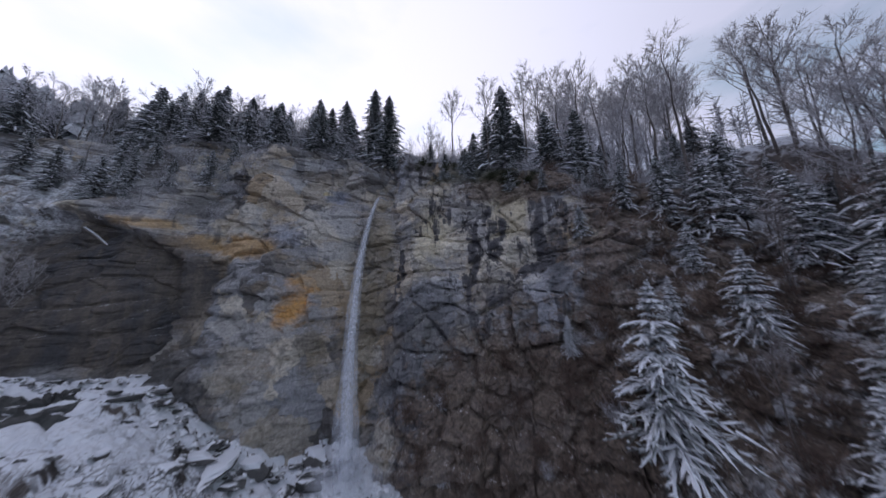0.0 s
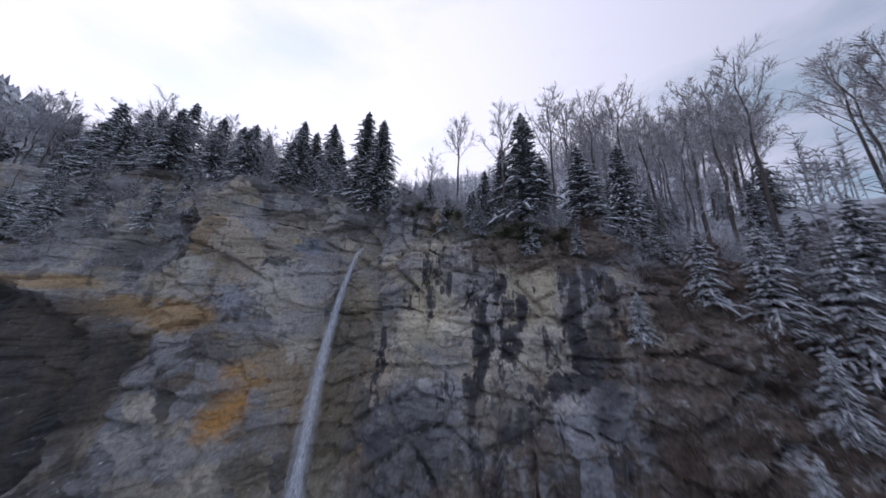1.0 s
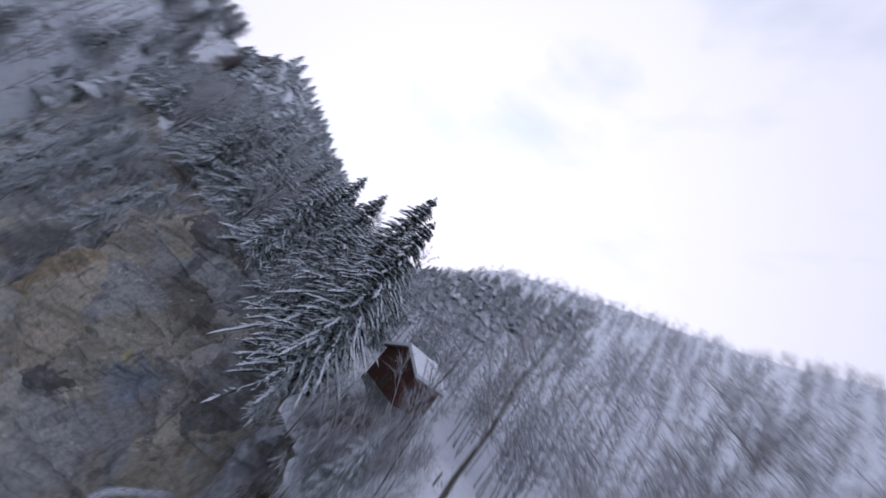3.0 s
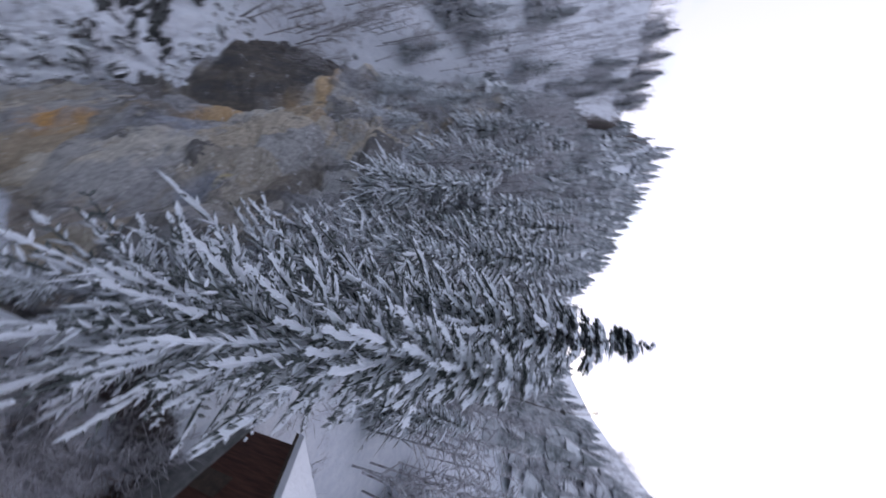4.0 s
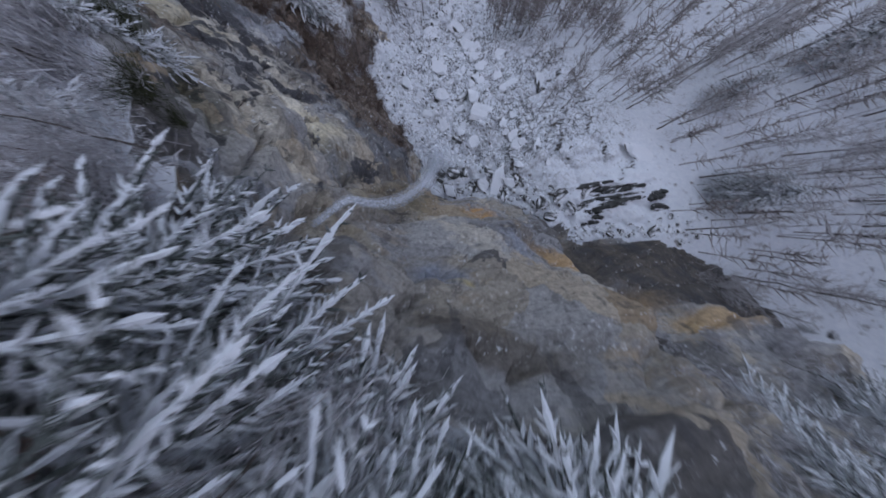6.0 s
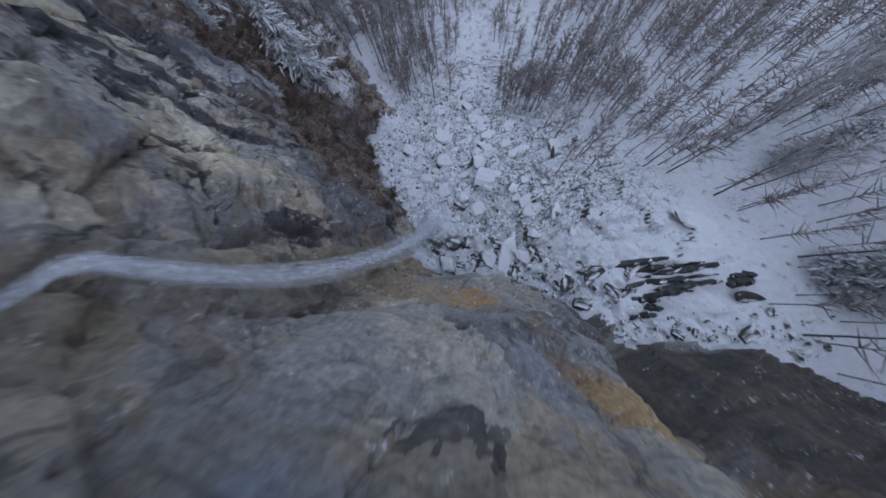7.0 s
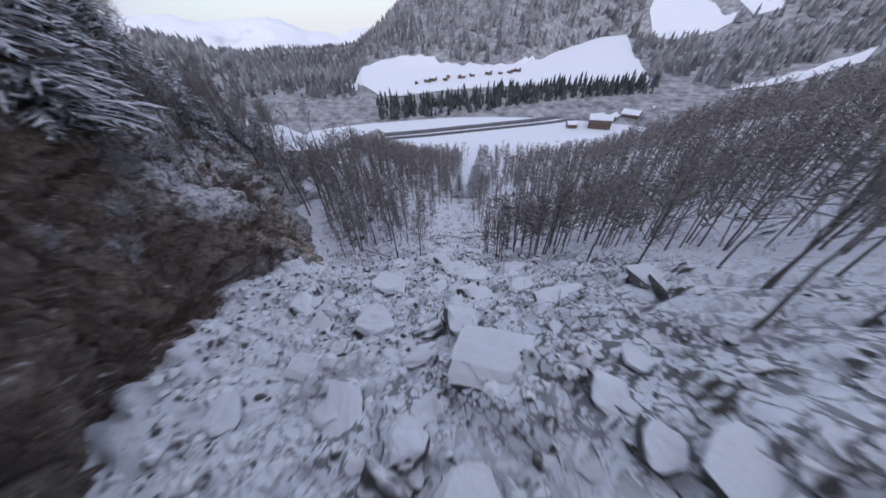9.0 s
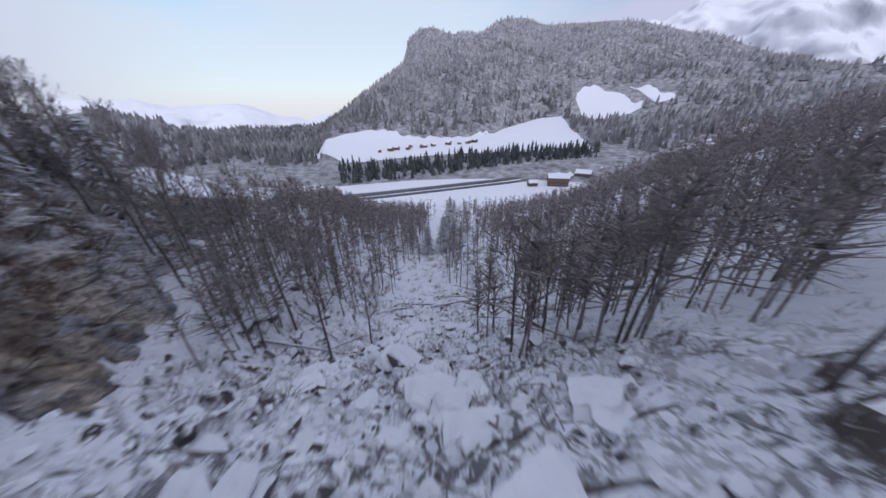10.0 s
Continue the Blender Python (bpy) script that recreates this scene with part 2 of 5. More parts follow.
    # ochre and iron stains, and patches of blue-grey, pale, brown and dark tone
    for c, r, tint, amount in (((-9, -6, -24), (3.6, 8, 6.5), (0.50, 0.27, 0.08), 0.9), ((-21, -10, -12), (8, 9, 3.6), (0.36, 0.23, 0.10), 0.8), ((-14, -4, -9), (5, 8, 4.5), (0.25, 0.275, 0.33), 0.75),
                               ((-31, -20, -30), (4, 10, 5), (0.20, 0.13, 0.07), 0.6), ((1, 0, -22), (5.5, 9, 28), (0.21, 0.17, 0.105), 0.6),
                               ((-14, -9, -38), (6, 9, 7), (0.20, 0.155, 0.085), 0.6), ((-9.5, 0, 1.0), (3.5, 5, 2.2), (0.17, 0.22, 0.33), 0.4), ((-10.6, 0, 1.6), (1.3, 5, 0.9), (0.46, 0.36, 0.10), 0.5), ((37, 6, -17), (2.6, 9, 9), (0.055, 0.058, 0.066), 0.9), ((14, 4, -10), (4, 9, 8), (0.47, 0.42, 0.30), 0.6),
                               ((15, -3, -32), (11, 12, 12), (0.085, 0.09, 0.10), 0.75), ((-36, -20, -7.5), (4.5, 9, 1.7), (0.36, 0.25, 0.13), 0.85), ((-30, -15, -11), (4.5, 9, 2.6), (0.34, 0.23, 0.11), 0.85), ((-25.5, -13, -17), (2.6, 9, 5), (0.33, 0.25, 0.16), 0.8), ((-23, -13, -28), (2.0, 9, 8), (0.30, 0.25, 0.19), 0.75), ((-21, -6, 5.5), (1.6, 4, 1.8), (0.40, 0.26, 0.10), 0.7), ((-17, -4, -15), (3, 9, 5), (0.06, 0.06, 0.066), 0.8), ((-24, -8, 1), (3.5, 9, 5), (0.07, 0.068, 0.07), 0.8), ((-33, -15, -2), (5, 9, 3.5), (0.08, 0.08, 0.085), 0.75), ((-14, -2, 7), (7, 9, 2.2), (0.10, 0.085, 0.07), 0.75), ((-27, -9, 9), (5, 9, 2.5), (0.43, 0.38, 0.30), 0.7), ((-5, -3, -33), (3, 9, 8), (0.10, 0.085, 0.06), 0.7), ((29, 6, -8), (5, 8, 7), (0.42, 0.37, 0.26), 0.7), ((43, 8, -14), (3, 8, 5), (0.33, 0.30, 0.22), 0.6)):
        col = mix(nd, ln, mathn(nd, ln, "MULTIPLY", region(nd, ln, c, r, blot, 0.4, 1.6), amount), col, tint)
    # much darker rock colour in the hollow, with brown streaks
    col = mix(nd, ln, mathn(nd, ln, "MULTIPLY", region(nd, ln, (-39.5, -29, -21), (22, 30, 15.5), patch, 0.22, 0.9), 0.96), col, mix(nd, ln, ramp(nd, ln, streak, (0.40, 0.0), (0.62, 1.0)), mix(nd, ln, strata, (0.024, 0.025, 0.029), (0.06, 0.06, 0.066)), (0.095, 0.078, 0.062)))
    # dark wet streaks
    wet = mathn(nd, ln, "MULTIPLY", ramp(nd, ln, streak, (0.54, 0.0), (0.57, 0.92)), region(nd, ln, (44, 0, -14), (42, 60, 60), blot, 0.1, 0.3))
    wet = mathn(nd, ln, "ADD", wet, mathn(nd, ln, "MULTIPLY", ramp(nd, ln, streak, (0.60, 0.0), (0.63, 0.7)), 0.8), True)
    col = mix(nd, ln, wet, col, (0.05, 0.05, 0.057))
    # dead grass and soil on the broken slopes
    scrub = mix(nd, ln, ramp(nd, ln, grain, (0.35, 0.0), (0.65, 1.0)), (0.048, 0.038, 0.033), (0.16, 0.12, 0.092))
    for c, r in (((61, 0, -23), (23, 60, 48)), ((36, -6, -44), (26, 40, 19)), ((32, 4, -1), (14, 10, 4))):
        col = mix(nd, ln, mathn(nd, ln, "MULTIPLY", region(nd, ln, c, r, mid, 0.18, 1.8), 0.82), col, scrub)
    col = mix(nd, ln, mathn(nd, ln, "MULTIPLY", region(nd, ln, (22, 4, 3.0), (14, 10, 2.2), blot, 0.4, 1.4), 0.6), col, (0.035, 0.042, 0.02))
    col = mix(nd, ln, 1.0, col, ramp(nd, ln, grain, (0.32, 0.85), (0.68, 1.85)), "MULTIPLY")
    snow = up_mask(nd, ln, 0.86, 0.95, mathn(nd, ln, "ADD", mathn(nd, ln, "MULTIPLY", mid, 0.6), mathn(nd, ln, "MULTIPLY", grain, 0.4)), 1.3)
    snow = mathn(nd, ln, "MULTIPLY", snow, ramp(nd, ln, grain, (0.56, 0.0), (0.64, 1.0)))
    drift = mathn(nd, ln, "MULTIPLY", region(nd, ln, (66, 0, -32), (27, 60, 42), mid, 0.2, 1.6), ramp(nd, ln, mid, (0.53, 0.0), (0.59, 0.85)))
    for c, r, lo in (((84, 0, -46), (24, 60, 34), 0.43), ((57, -8, -47), (15, 40, 10), 0.42), ((-66, -30, 2), (24, 50, 17), 0.47)):
        more = mathn(nd, ln, "MULTIPLY", region(nd, ln, c, r, mid, 0.3, 1.2), ramp(nd, ln, mid, (lo, 0.0), (lo + 0.06, 0.9)))
        drift = mathn(nd, ln, "MAXIMUM", drift, more)
    snow = mathn(nd, ln, "MAXIMUM", snow, mathn(nd, ln, "MULTIPLY", drift, ramp(nd, ln, grain, (0.40, 0.2), (0.52, 1.0))))
    ln.new(mix(nd, ln, snow, col, SNOW), b.inputs["Base Color"])
    ln.new(ramp(nd, ln, streak, (0.5, 0.8), (0.6, 0.45)), b.inputs["Roughness"])
    bump(nd, ln, b, mix(nd, ln, 0.5, strata, grain), 1.0, 0.6)
    return m


def make_boulder():
    m, nd, ln, b = mat("boulder_rock")
    v = coords(nd, ln, 1.0)
    g, n2 = tex(nd, ln, v, 3.0, 7, 0.7), tex(nd, ln, v, 0.7, 4)
    col = mix(nd, ln, n2, (0.05, 0.052, 0.055), (0.16, 0.155, 0.15))
    snow = up_mask(nd, ln, 0.60, 0.72, n2, 0.9)
    ln.new(mix(nd, ln, snow, col, SNOW), b.inputs["Base Color"])
    b.inputs["Roughness"].default_value = 0.65
    bump(nd, ln, b, g, 0.6, 0.1)
    return m


def make_plain(name, a, c, scale, rough=0.8, snow=None):
    m, nd, ln, b = mat(name)
    v = coords(nd, ln, 1.0)
    n = tex(nd, ln, v, scale, 6, 0.65)
    col = mix(nd, ln, ramp(nd, ln, n, (0.35, 0.0), (0.65, 1.0)), a, c)
    if snow:
        n2 = tex(nd, ln, v, scale * 0.35, 3)
        col = mix(nd, ln, up_mask(nd, ln, snow[0], snow[1], n2, 0.6), col, SNOW)
    ln.new(col, b.inputs["Base Color"])
    b.inputs["Roughness"].default_value = rough
    bump(nd, ln, b, n, 0.4, 0.03)
    return m


def make_cap():
    m, nd, ln, b = mat("snow_cap")
    v = coords(nd, ln, 1.0)
    n = tex(nd, ln, v, 2.0, 6, 0.6)
    ln.new(mix(nd, ln, n, (0.72, 0.76, 0.83), SNOW), b.inputs["Base Color"])
    b.inputs["Roughness"].default_value = 0.7
    bump(nd, ln, b, n, 0.7, 0.2)
    return m


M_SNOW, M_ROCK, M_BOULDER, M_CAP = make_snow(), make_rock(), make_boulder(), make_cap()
M_BARK = make_plain("bark", (0.065, 0.056, 0.052), (0.17, 0.15, 0.138), 6.0, 0.9)
M_NEEDLE = make_plain("needles_snow", (0.04, 0.05, 0.048), (0.14, 0.155, 0.152), 3.0, 0.8, (0.60, 0.92))
M_NEARNEEDLE = make_plain("near_needles_snow", (0.025, 0.034, 0.031), (0.11, 0.125, 0.12), 4.0, 0.8, (0.70, 0.95))
M_FROST = make_plain("frosted_twigs", (0.22, 0.205, 0.21), (0.70, 0.71, 0.76), 1.6, 0.85)
M_WOODLAND = make_plain("woodland_far", (0.12, 0.125, 0.13), (0.42, 0.43, 0.455), 0.09, 0.9)


M_TWIG = make_plain("brown_twigs", (0.11, 0.092, 0.088), (0.40, 0.37, 0.37), 1.3, 0.85)
M_PALE = make_plain("dusted_twigs", (0.24, 0.225, 0.225), (0.62, 0.61, 0.635), 1.3, 0.85)
M_SLAB = make_plain("dark_bedrock", (0.022, 0.024, 0.025), (0.075, 0.077, 0.075), 1.5, 0.6, (0.93, 1.0))
M_MOSS = make_plain("mossy_brush", (0.02, 0.026, 0.012), (0.06, 0.065, 0.03), 1.5, 0.9)
M_SOIL = make_plain("red_soil", (0.06, 0.038, 0.028), (0.17, 0.105, 0.07), 0.6, 0.95, (0.90, 1.0))
M_SCRUB = make_plain("dry_scrub", (0.06, 0.042, 0.036), (0.22, 0.16, 0.13), 2.0, 0.9)


def make_far_trees():
    m, nd, ln, b = mat("far_tree_frost")
    v = coords(nd, ln, 1.0)
    g = nd.new("ShaderNodeNewGeometry")
    wide, fine = tex(nd, ln, v, 0.006, 5, 0.6), tex(nd, ln, v, 0.05, 4)
    dark = mix(nd, ln, g.outputs["Random Per Island"], (0.055, 0.062, 0.068), (0.15, 0.15, 0.155))
    pale = mix(nd, ln, g.outputs["Random Per Island"], (0.22, 0.23, 0.25), (0.52, 0.53, 0.56))
    hz = nd.new("ShaderNodeSeparateXYZ")
    ln.new(v, hz.inputs[0])
    frost = mathn(nd, ln, "ADD", mathn(nd, ln, "MULTIPLY", wide, 0.8), mathn(nd, ln, "MULTIPLY", hz.outputs["Z"], 0.0009))
    col = mix(nd, ln, ramp(nd, ln, frost, (0.26, 0.0), (0.62, 0.95)), dark, pale)
    ln.new(mix(nd, ln, ramp(nd, ln, fine, (0.45, 0.0), (0.75, 0.3)), col, (0.48, 0.49, 0.52)), b.inputs["Base Color"])
    b.inputs["Roughness"].default_value = 0.9
    return m


M_FARTREE = make_far_trees()
M_SLOPETREE = make_plain("slope_spruce_snow", (0.10, 0.115, 0.115), (0.40, 0.42, 0.45), 0.9, 0.9, (0.25, 0.6))
M_DARKTREE = make_plain("far_spruce", (0.018, 0.026, 0.024), (0.10, 0.12, 0.125), 0.12, 0.9)
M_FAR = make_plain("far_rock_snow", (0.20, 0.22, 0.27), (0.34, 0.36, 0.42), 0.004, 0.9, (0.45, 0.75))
M_ROAD = make_plain("asphalt", (0.045, 0.045, 0.048), (0.075, 0.075, 0.08), 0.5, 0.6)
M_BANK = make_plain("ballast", (0.06, 0.06, 0.065), (0.16, 0.165, 0.175), 0.3, 0.9)
M_WOOD = make_plain("dark_wood", (0.05, 0.035, 0.028), (0.10, 0.07, 0.05), 3.0, 0.7)
M_STONE = make_plain("plinth_stone", (0.14, 0.145, 0.15), (0.27, 0.27, 0.27), 1.8, 0.85)
M_PANE = make_plain("window_pane", (0.02, 0.024, 0.03), (0.03, 0.034, 0.04), 1.0, 0.12)
M_OCHRE = make_plain("ochre_render", (0.36, 0.20, 0.06), (0.46, 0.28, 0.10), 0.6, 0.8)
M_TIMBER = make_plain("chalet_timber", (0.09, 0.065, 0.05), (0.18, 0.13, 0.10), 0.9, 0.8)


def make_cabin():
    m, nd, ln, b = mat("cabin_boards")
    v = coords(nd, ln, (6.0, 6.0, 0.5))
    n, g = tex(nd, ln, v, 1.0, 5), tex(nd, ln, coords(nd, ln, (14.0, 14.0, 1.2)), 1.0, 6)
    ln.new(mix(nd, ln, 0.5, ramp(nd, ln, n, (0.3, (0.055, 0.020, 0.014)), (0.7, (0.12, 0.048, 0.032))), ramp(nd, ln, g, (0.3, 0.4), (0.7, 1.3)), "MULTIPLY"), b.inputs["Base Color"])
    b.inputs["Roughness"].default_value = 0.75
    bump(nd, ln, b, n, 0.5, 0.03)
    return m


M_CABIN = make_cabin()


# ---------------------------------------------------------------- mesh helpers
def mesh_ob(name, verts, faces, material, smooth=False):
    me = bpy.data.meshes.new(name)
    me.from_pydata([tuple(map(float, v)) for v in verts], [], [tuple(map(int, f)) for f in faces])
    me.materials.append(material)
    if smooth:
        me.polygons.foreach_set("use_smooth", [True] * len(me.polygons))
    me.update()
    return new(name, me)


def grid_ob(name, xyz, material, smooth=True):
    a, b = xyz.shape[:2]
    i = np.arange(a * b).reshape(a, b)
    f = np.stack([i[:-1, :-1], i[1:, :-1], i[1:, 1:], i[:-1, 1:]], -1).reshape(-1, 4)
    return mesh_ob(name, xyz.reshape(-1, 3), f, material, smooth)


def child(name, verts, faces, material, parent, smooth=False, label=""):
    ob = mesh_ob(name, verts, faces, material, smooth)
    ob.parent = parent
    if label:
        tagged(ob, label)
    return ob


# ---------------------------------------------------------------- plan of the land
STREAM_U = [-40, -15, 0, 25, 37, 57, 75, 110, 150, 220, 260]
STREAM_Z = [-40, -45, -48.5, -60, -67.5, -81, -86, -95, -104, -115, -118]


def uv(x, y):
    dx, dy = x - 3.0, y + 15.0
    return 0.73 * dx - 0.68 * dy, -0.68 * dx - 0.73 * dy


def blocks(x, y, size, lift):
    """Tumbled blocks under snow: a level of its own for each, sunk along the joints."""
    gx_, gy_ = np.floor(x / size), np.floor(y / size)
    f1, f2, lev = np.full(np.shape(x), 9.0), np.full(np.shape(x), 9.0), np.zeros(np.shape(x))
    for i in (-1, 0, 1):
        for j in (-1, 0, 1):
            ci, cj = (gx_ + i).astype(int) % 32, (gy_ + j).astype(int) % 32
            d = np.hypot(x / size - gx_ - i - LAT[ci, cj, 3], y / size - gy_ - j - LAT[ci, cj, 9])
            near = d < f1
            f2 = np.where(near, f1, np.minimum(f2, d))
            lev = np.where(near, LAT[ci, cj, 17], lev)
            f1 = np.where(near, d, f1)
    return lift * (0.95 * lev * lev + 0.6 * sstep(0.0, 0.16, f2 - f1) - 0.7)


def ground_z(x, y):
    x, y = np.asarray(x, float), np.asarray(y, float)
    u, v = uv(x, y)
    zs = np.interp(u, STREAM_U, STREAM_Z)
    dv = v - np.interp(u, [0, 20, 40, 57, 75, 150], [0, -8, -14, -15, -4, 0])
    fade = 1 - sstep(110, 230, u)
    right = np.maximum(dv - 6, 0)
    left = np.maximum(-dv - 5, 0)
    k = np.interp(u, [-10, 10, 40], [0.55, 0.34, 0.25])
    west = 0.62 * np.minimum(right, 15) + 0.17 * np.clip(right - 15, 0, 33) + 0.68 * np.clip(right - 48, 0, 40) + 0.85 * np.clip(right - 88, 0, 95)
    rise = k * np.minimum(right, 30) + 0.42 * np.clip(right - 30, 0, 75) + 0.15 * np.clip(right - 105, 0, 400)
    rise = rise + (west - rise) * sstep(26, -6, u)
    rise = rise + 0.42 * np.clip(left, 0, 90) * sstep(20, 55, u) + 0.1 * np.clip(left - 90, 0, 300)
    rough = 0.5 * fbm(x * 0.13, y * 0.13, 1.5, 4) * (0.3 + fade) + 2.2 * fbm(x * 0.03, y * 0.03, 4.2, 3) * fade
    bed = sstep(95, 60, u) * sstep(-25, -12, u) * sstep(42, 22, np.abs(dv - 8))
    wx, wy = x + 1.1 * vnoise(x * 0.3, y * 0.3, 7.7), y + 1.1 * vnoise(x * 0.3, y * 0.3, 2.7)
    rough = rough + bed * (blocks(wx, wy, 4.2, 1.5) + 0.55 * blocks(wx, wy, 1.7, 1.2))
    far = np.hypot(x - 22, y + 35)
    return np.where(far > 420, -122 + 0 * zs, zs + rise * fade + rough)


TOP_X = [-260, -140, -100, -60, -36, -20, -10, -3, 3, 12, 20, 40, 55, 70, 83, 95, 130, 190]
TOP_Z = [40, 27, 21, 16.5, 16, 15, 13, 11, 11, 8, 6, 1, -5, -20, -42, -58, -72, -85]
BASE_X = [-260, -140, -60, -44, -38, -28, -20, -12, -6, 0, 6, 12, 22, 32, 40, 48, 60, 83, 110, 130, 190]
BASE_Y = [-130, -70, -30, -23, -20, -13, -8, -3, 0.6, 3, 5, 3.8, 6, 8, 9, 11, 13, 16, 6, -8, -50]
LEAN_X = [-60, -38, -28, -20, -8, 0, 12, 22, 32, 40, 48, 60, 90]
LEAN_K = [0.5, 0.5, 0.25, 0.3, 0.28, 0.2, 0.2, 0.22, 0.3, 0.36, 0.5, 0.55, 0.6]


def top_z(x):
    return np.interp(x, TOP_X, TOP_Z)


def wall_y(x, z):
    """The cliff's face: its y for a place along x and a height."""
    x, z = np.asarray(x, float), np.asarray(z, float)
    y = np.interp(x, BASE_X, BASE_Y)
    cap = np.interp(x, [-30, -22], [14, 90])
    y = y - np.interp(x, LEAN_X, LEAN_K) * np.minimum(-z, cap)
    # the hollow on the fall's flank, under its arch
    roof = np.interp(x, [-60, -50, -42, -34, -27, -24, -20], [-3, -5, -6, -10, -16, -26, -44])
    # dark buttress that runs out under the arch
    at_roof = np.interp(x, BASE_X, BASE_Y) - np.interp(x, LEAN_X, LEAN_K) * np.minimum(-roof, cap)
    out = (np.interp(x, [-140, -77, -48, -36, -31, -26, -20], [-80, -50, -44, -38, -30, -22.5, -15.5]) - at_roof) * np.clip((roof - z) / (roof + 32.5), 0, 1.4)
    y = np.where((x < -17) & (z < roof), y + (at_roof + out + 1.6 * sstep(0, 2.0, roof - z) - y) * sstep(-17, -22, x), y)
    # the brow over the hollow, and the gully above the fall
    y = y - 3.0 * np.exp(-(((z - roof - 1.3) / 1.7) ** 2)) * sstep(-17, -22, x) * sstep(-62, -45, x)
    y = y + 3.5 * np.exp(-((x - 1.2) / 2.2) ** 2) * sstep(-1.5, 3, z)
    # slanting break left of the fall, steps on the pale wall
    y = y - 1.8 * sstep(-1.0, 1.0, -z - 0.55 * (x + 6.0) - 2.0) * sstep(-3, -6, x) * sstep(-24, -19, x)
    y = y - 0.9 * sstep(0, 4, -z - 17 - 0.05 * x - 3.5 * vnoise(x * 0.14, 0.5, 0.5)) * sstep(6, 9, x) * sstep(44, 36, x)
    return y


def wall_rough(x, z):
    x, z = np.asarray(x, float), np.asarray(z, float)
    wx, wz = x + 2.2 * vnoise(x * 0.12, z * 0.12, 3.3), z + 1.6 * vnoise(x * 0.12, z * 0.12, 9.3)
    facets = blocks(wx, wz * 1.4, 7.5, 1.5) + 0.5 * blocks(wx + 40, wz * 1.6, 3.2, 1.1)
    wob = fbm(x * 0.08, z * 0.05, 0.3, 3)
    bench = np.floor(z / 3.4 + 0.9 * wob)
    step = vnoise(bench * 0.77, np.floor(x / 5.0 + 0.8 * wob) * 0.63, 5.5)
    fine = np.floor(z / 0.9 + 0.7 * wob)
    wild = sstep(34, 52, x)
    bulge = sstep(-3, -12, x) * sstep(-20, -6, z)
    return -facets - 0.4 + (1.15 + 0.2 * wild + 0.5 * bulge) * step + (1.2 + 1.6 * wild + 1.5 * bulge) * fbm(x * 0.09, z * 0.07, 8.1, 5) + 0.36 * vnoise(fine * 0.61, x * 0.16, 1.5) + (0.4 + 0.5 * wild) * fbm(x * 0.55, z * 0.55, 2.2, 4)


HILL_AZ = [-60, 0, 32, 50, 60, 80, 105, 120, 133, 140, 149, 158, 168, 180, 195, 215, 260]
HILL_K = [0.0, 0.0, 0.02, 0.40, 0.54, 0.64, 0.58, 0.48, 0.33, 0.18, 0.05, 0.0, 0.04, 0.2, 0.38, 0.5, 0.4]


def plateau_z(x, y):
    x, y = np.asarray(x, float), np.asarray(y, float)
    d = np.maximum(y - wall_y(x, top_z(x)), 0)
    inland = np.interp(x, [-260, -140, -60, -20, 0, 60, 80, 100, 130, 190], [58, 31, 18.5, 14.5, 12, 11, 8, -22, -64, -80])
    inland = inland + (np.maximum(inland, 12) - inland) * sstep(30, 120, d) * sstep(105, 75, x)
    az = np.degrees(np.arctan2(y - 5, x - 2))
    az = np.where(az < -60, az + 360, az)
    dist = np.hypot(x - 2, y - 5)
    hill = np.interp(az, HILL_AZ, HILL_K) * np.clip(dist - np.interp(az, [145, 165], [30, 100]), 0, 330)
    gully = -4.5 * np.exp(-((x - 1.2 - 0.1 * d) / 2.4) ** 2) * np.exp(-d / 14)
    t = sstep(0, np.interp(x, [-60, 0, 30, 60], [20, 14, 22, 34]), d)
    return top_z(x) * (1 - t) + inland * t + hill * sstep(10, 60, d) + gully + 0.7 * fbm(x * 0.08, y * 0.08, 6.0, 4) * sstep(0, 4, d)


# ---------------------------------------------------------------- ground, cliff, plateau
def axis(lo, hi, step, far, n):
    core = np.arange(lo, hi + step, step)
    tail = np.geomspace(step, far, n).cumsum()
    tail = tail * far / tail[-1]
    return np.concatenate([lo - tail[::-1], core, hi + tail])


gx, gy = np.meshgrid(axis(-62, 100, 0.55, 3200, 44), axis(-115, 12, 0.55, 3200, 44), indexing="ij")
gz = ground_z(gx, gy)
behind = sstep(4, 30, gy - wall_y(gx, gz))
gz = gz * (1 - behind) + np.minimum(gz, -60) * behind
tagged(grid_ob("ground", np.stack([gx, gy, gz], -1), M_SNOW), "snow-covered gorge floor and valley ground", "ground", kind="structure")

cx = np.concatenate([np.linspace(-260, -62, 70), np.linspace(-61, 75, 330), np.linspace(76, 190, 60)])
ct = np.linspace(0, 1, 200)
CX, CT = np.meshgrid(cx, ct, indexing="ij")
ctop = top_z(CX)
cbot = np.minimum(ground_z(CX, wall_y(CX, -60)) - 8, ctop - 6)
CZ = cbot + (ctop - cbot) * CT
CY = wall_y(CX, CZ) + wall_rough(CX, CZ) * (1 - 0.0 * CT)
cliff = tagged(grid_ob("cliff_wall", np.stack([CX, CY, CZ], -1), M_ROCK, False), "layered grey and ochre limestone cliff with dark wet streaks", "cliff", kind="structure")

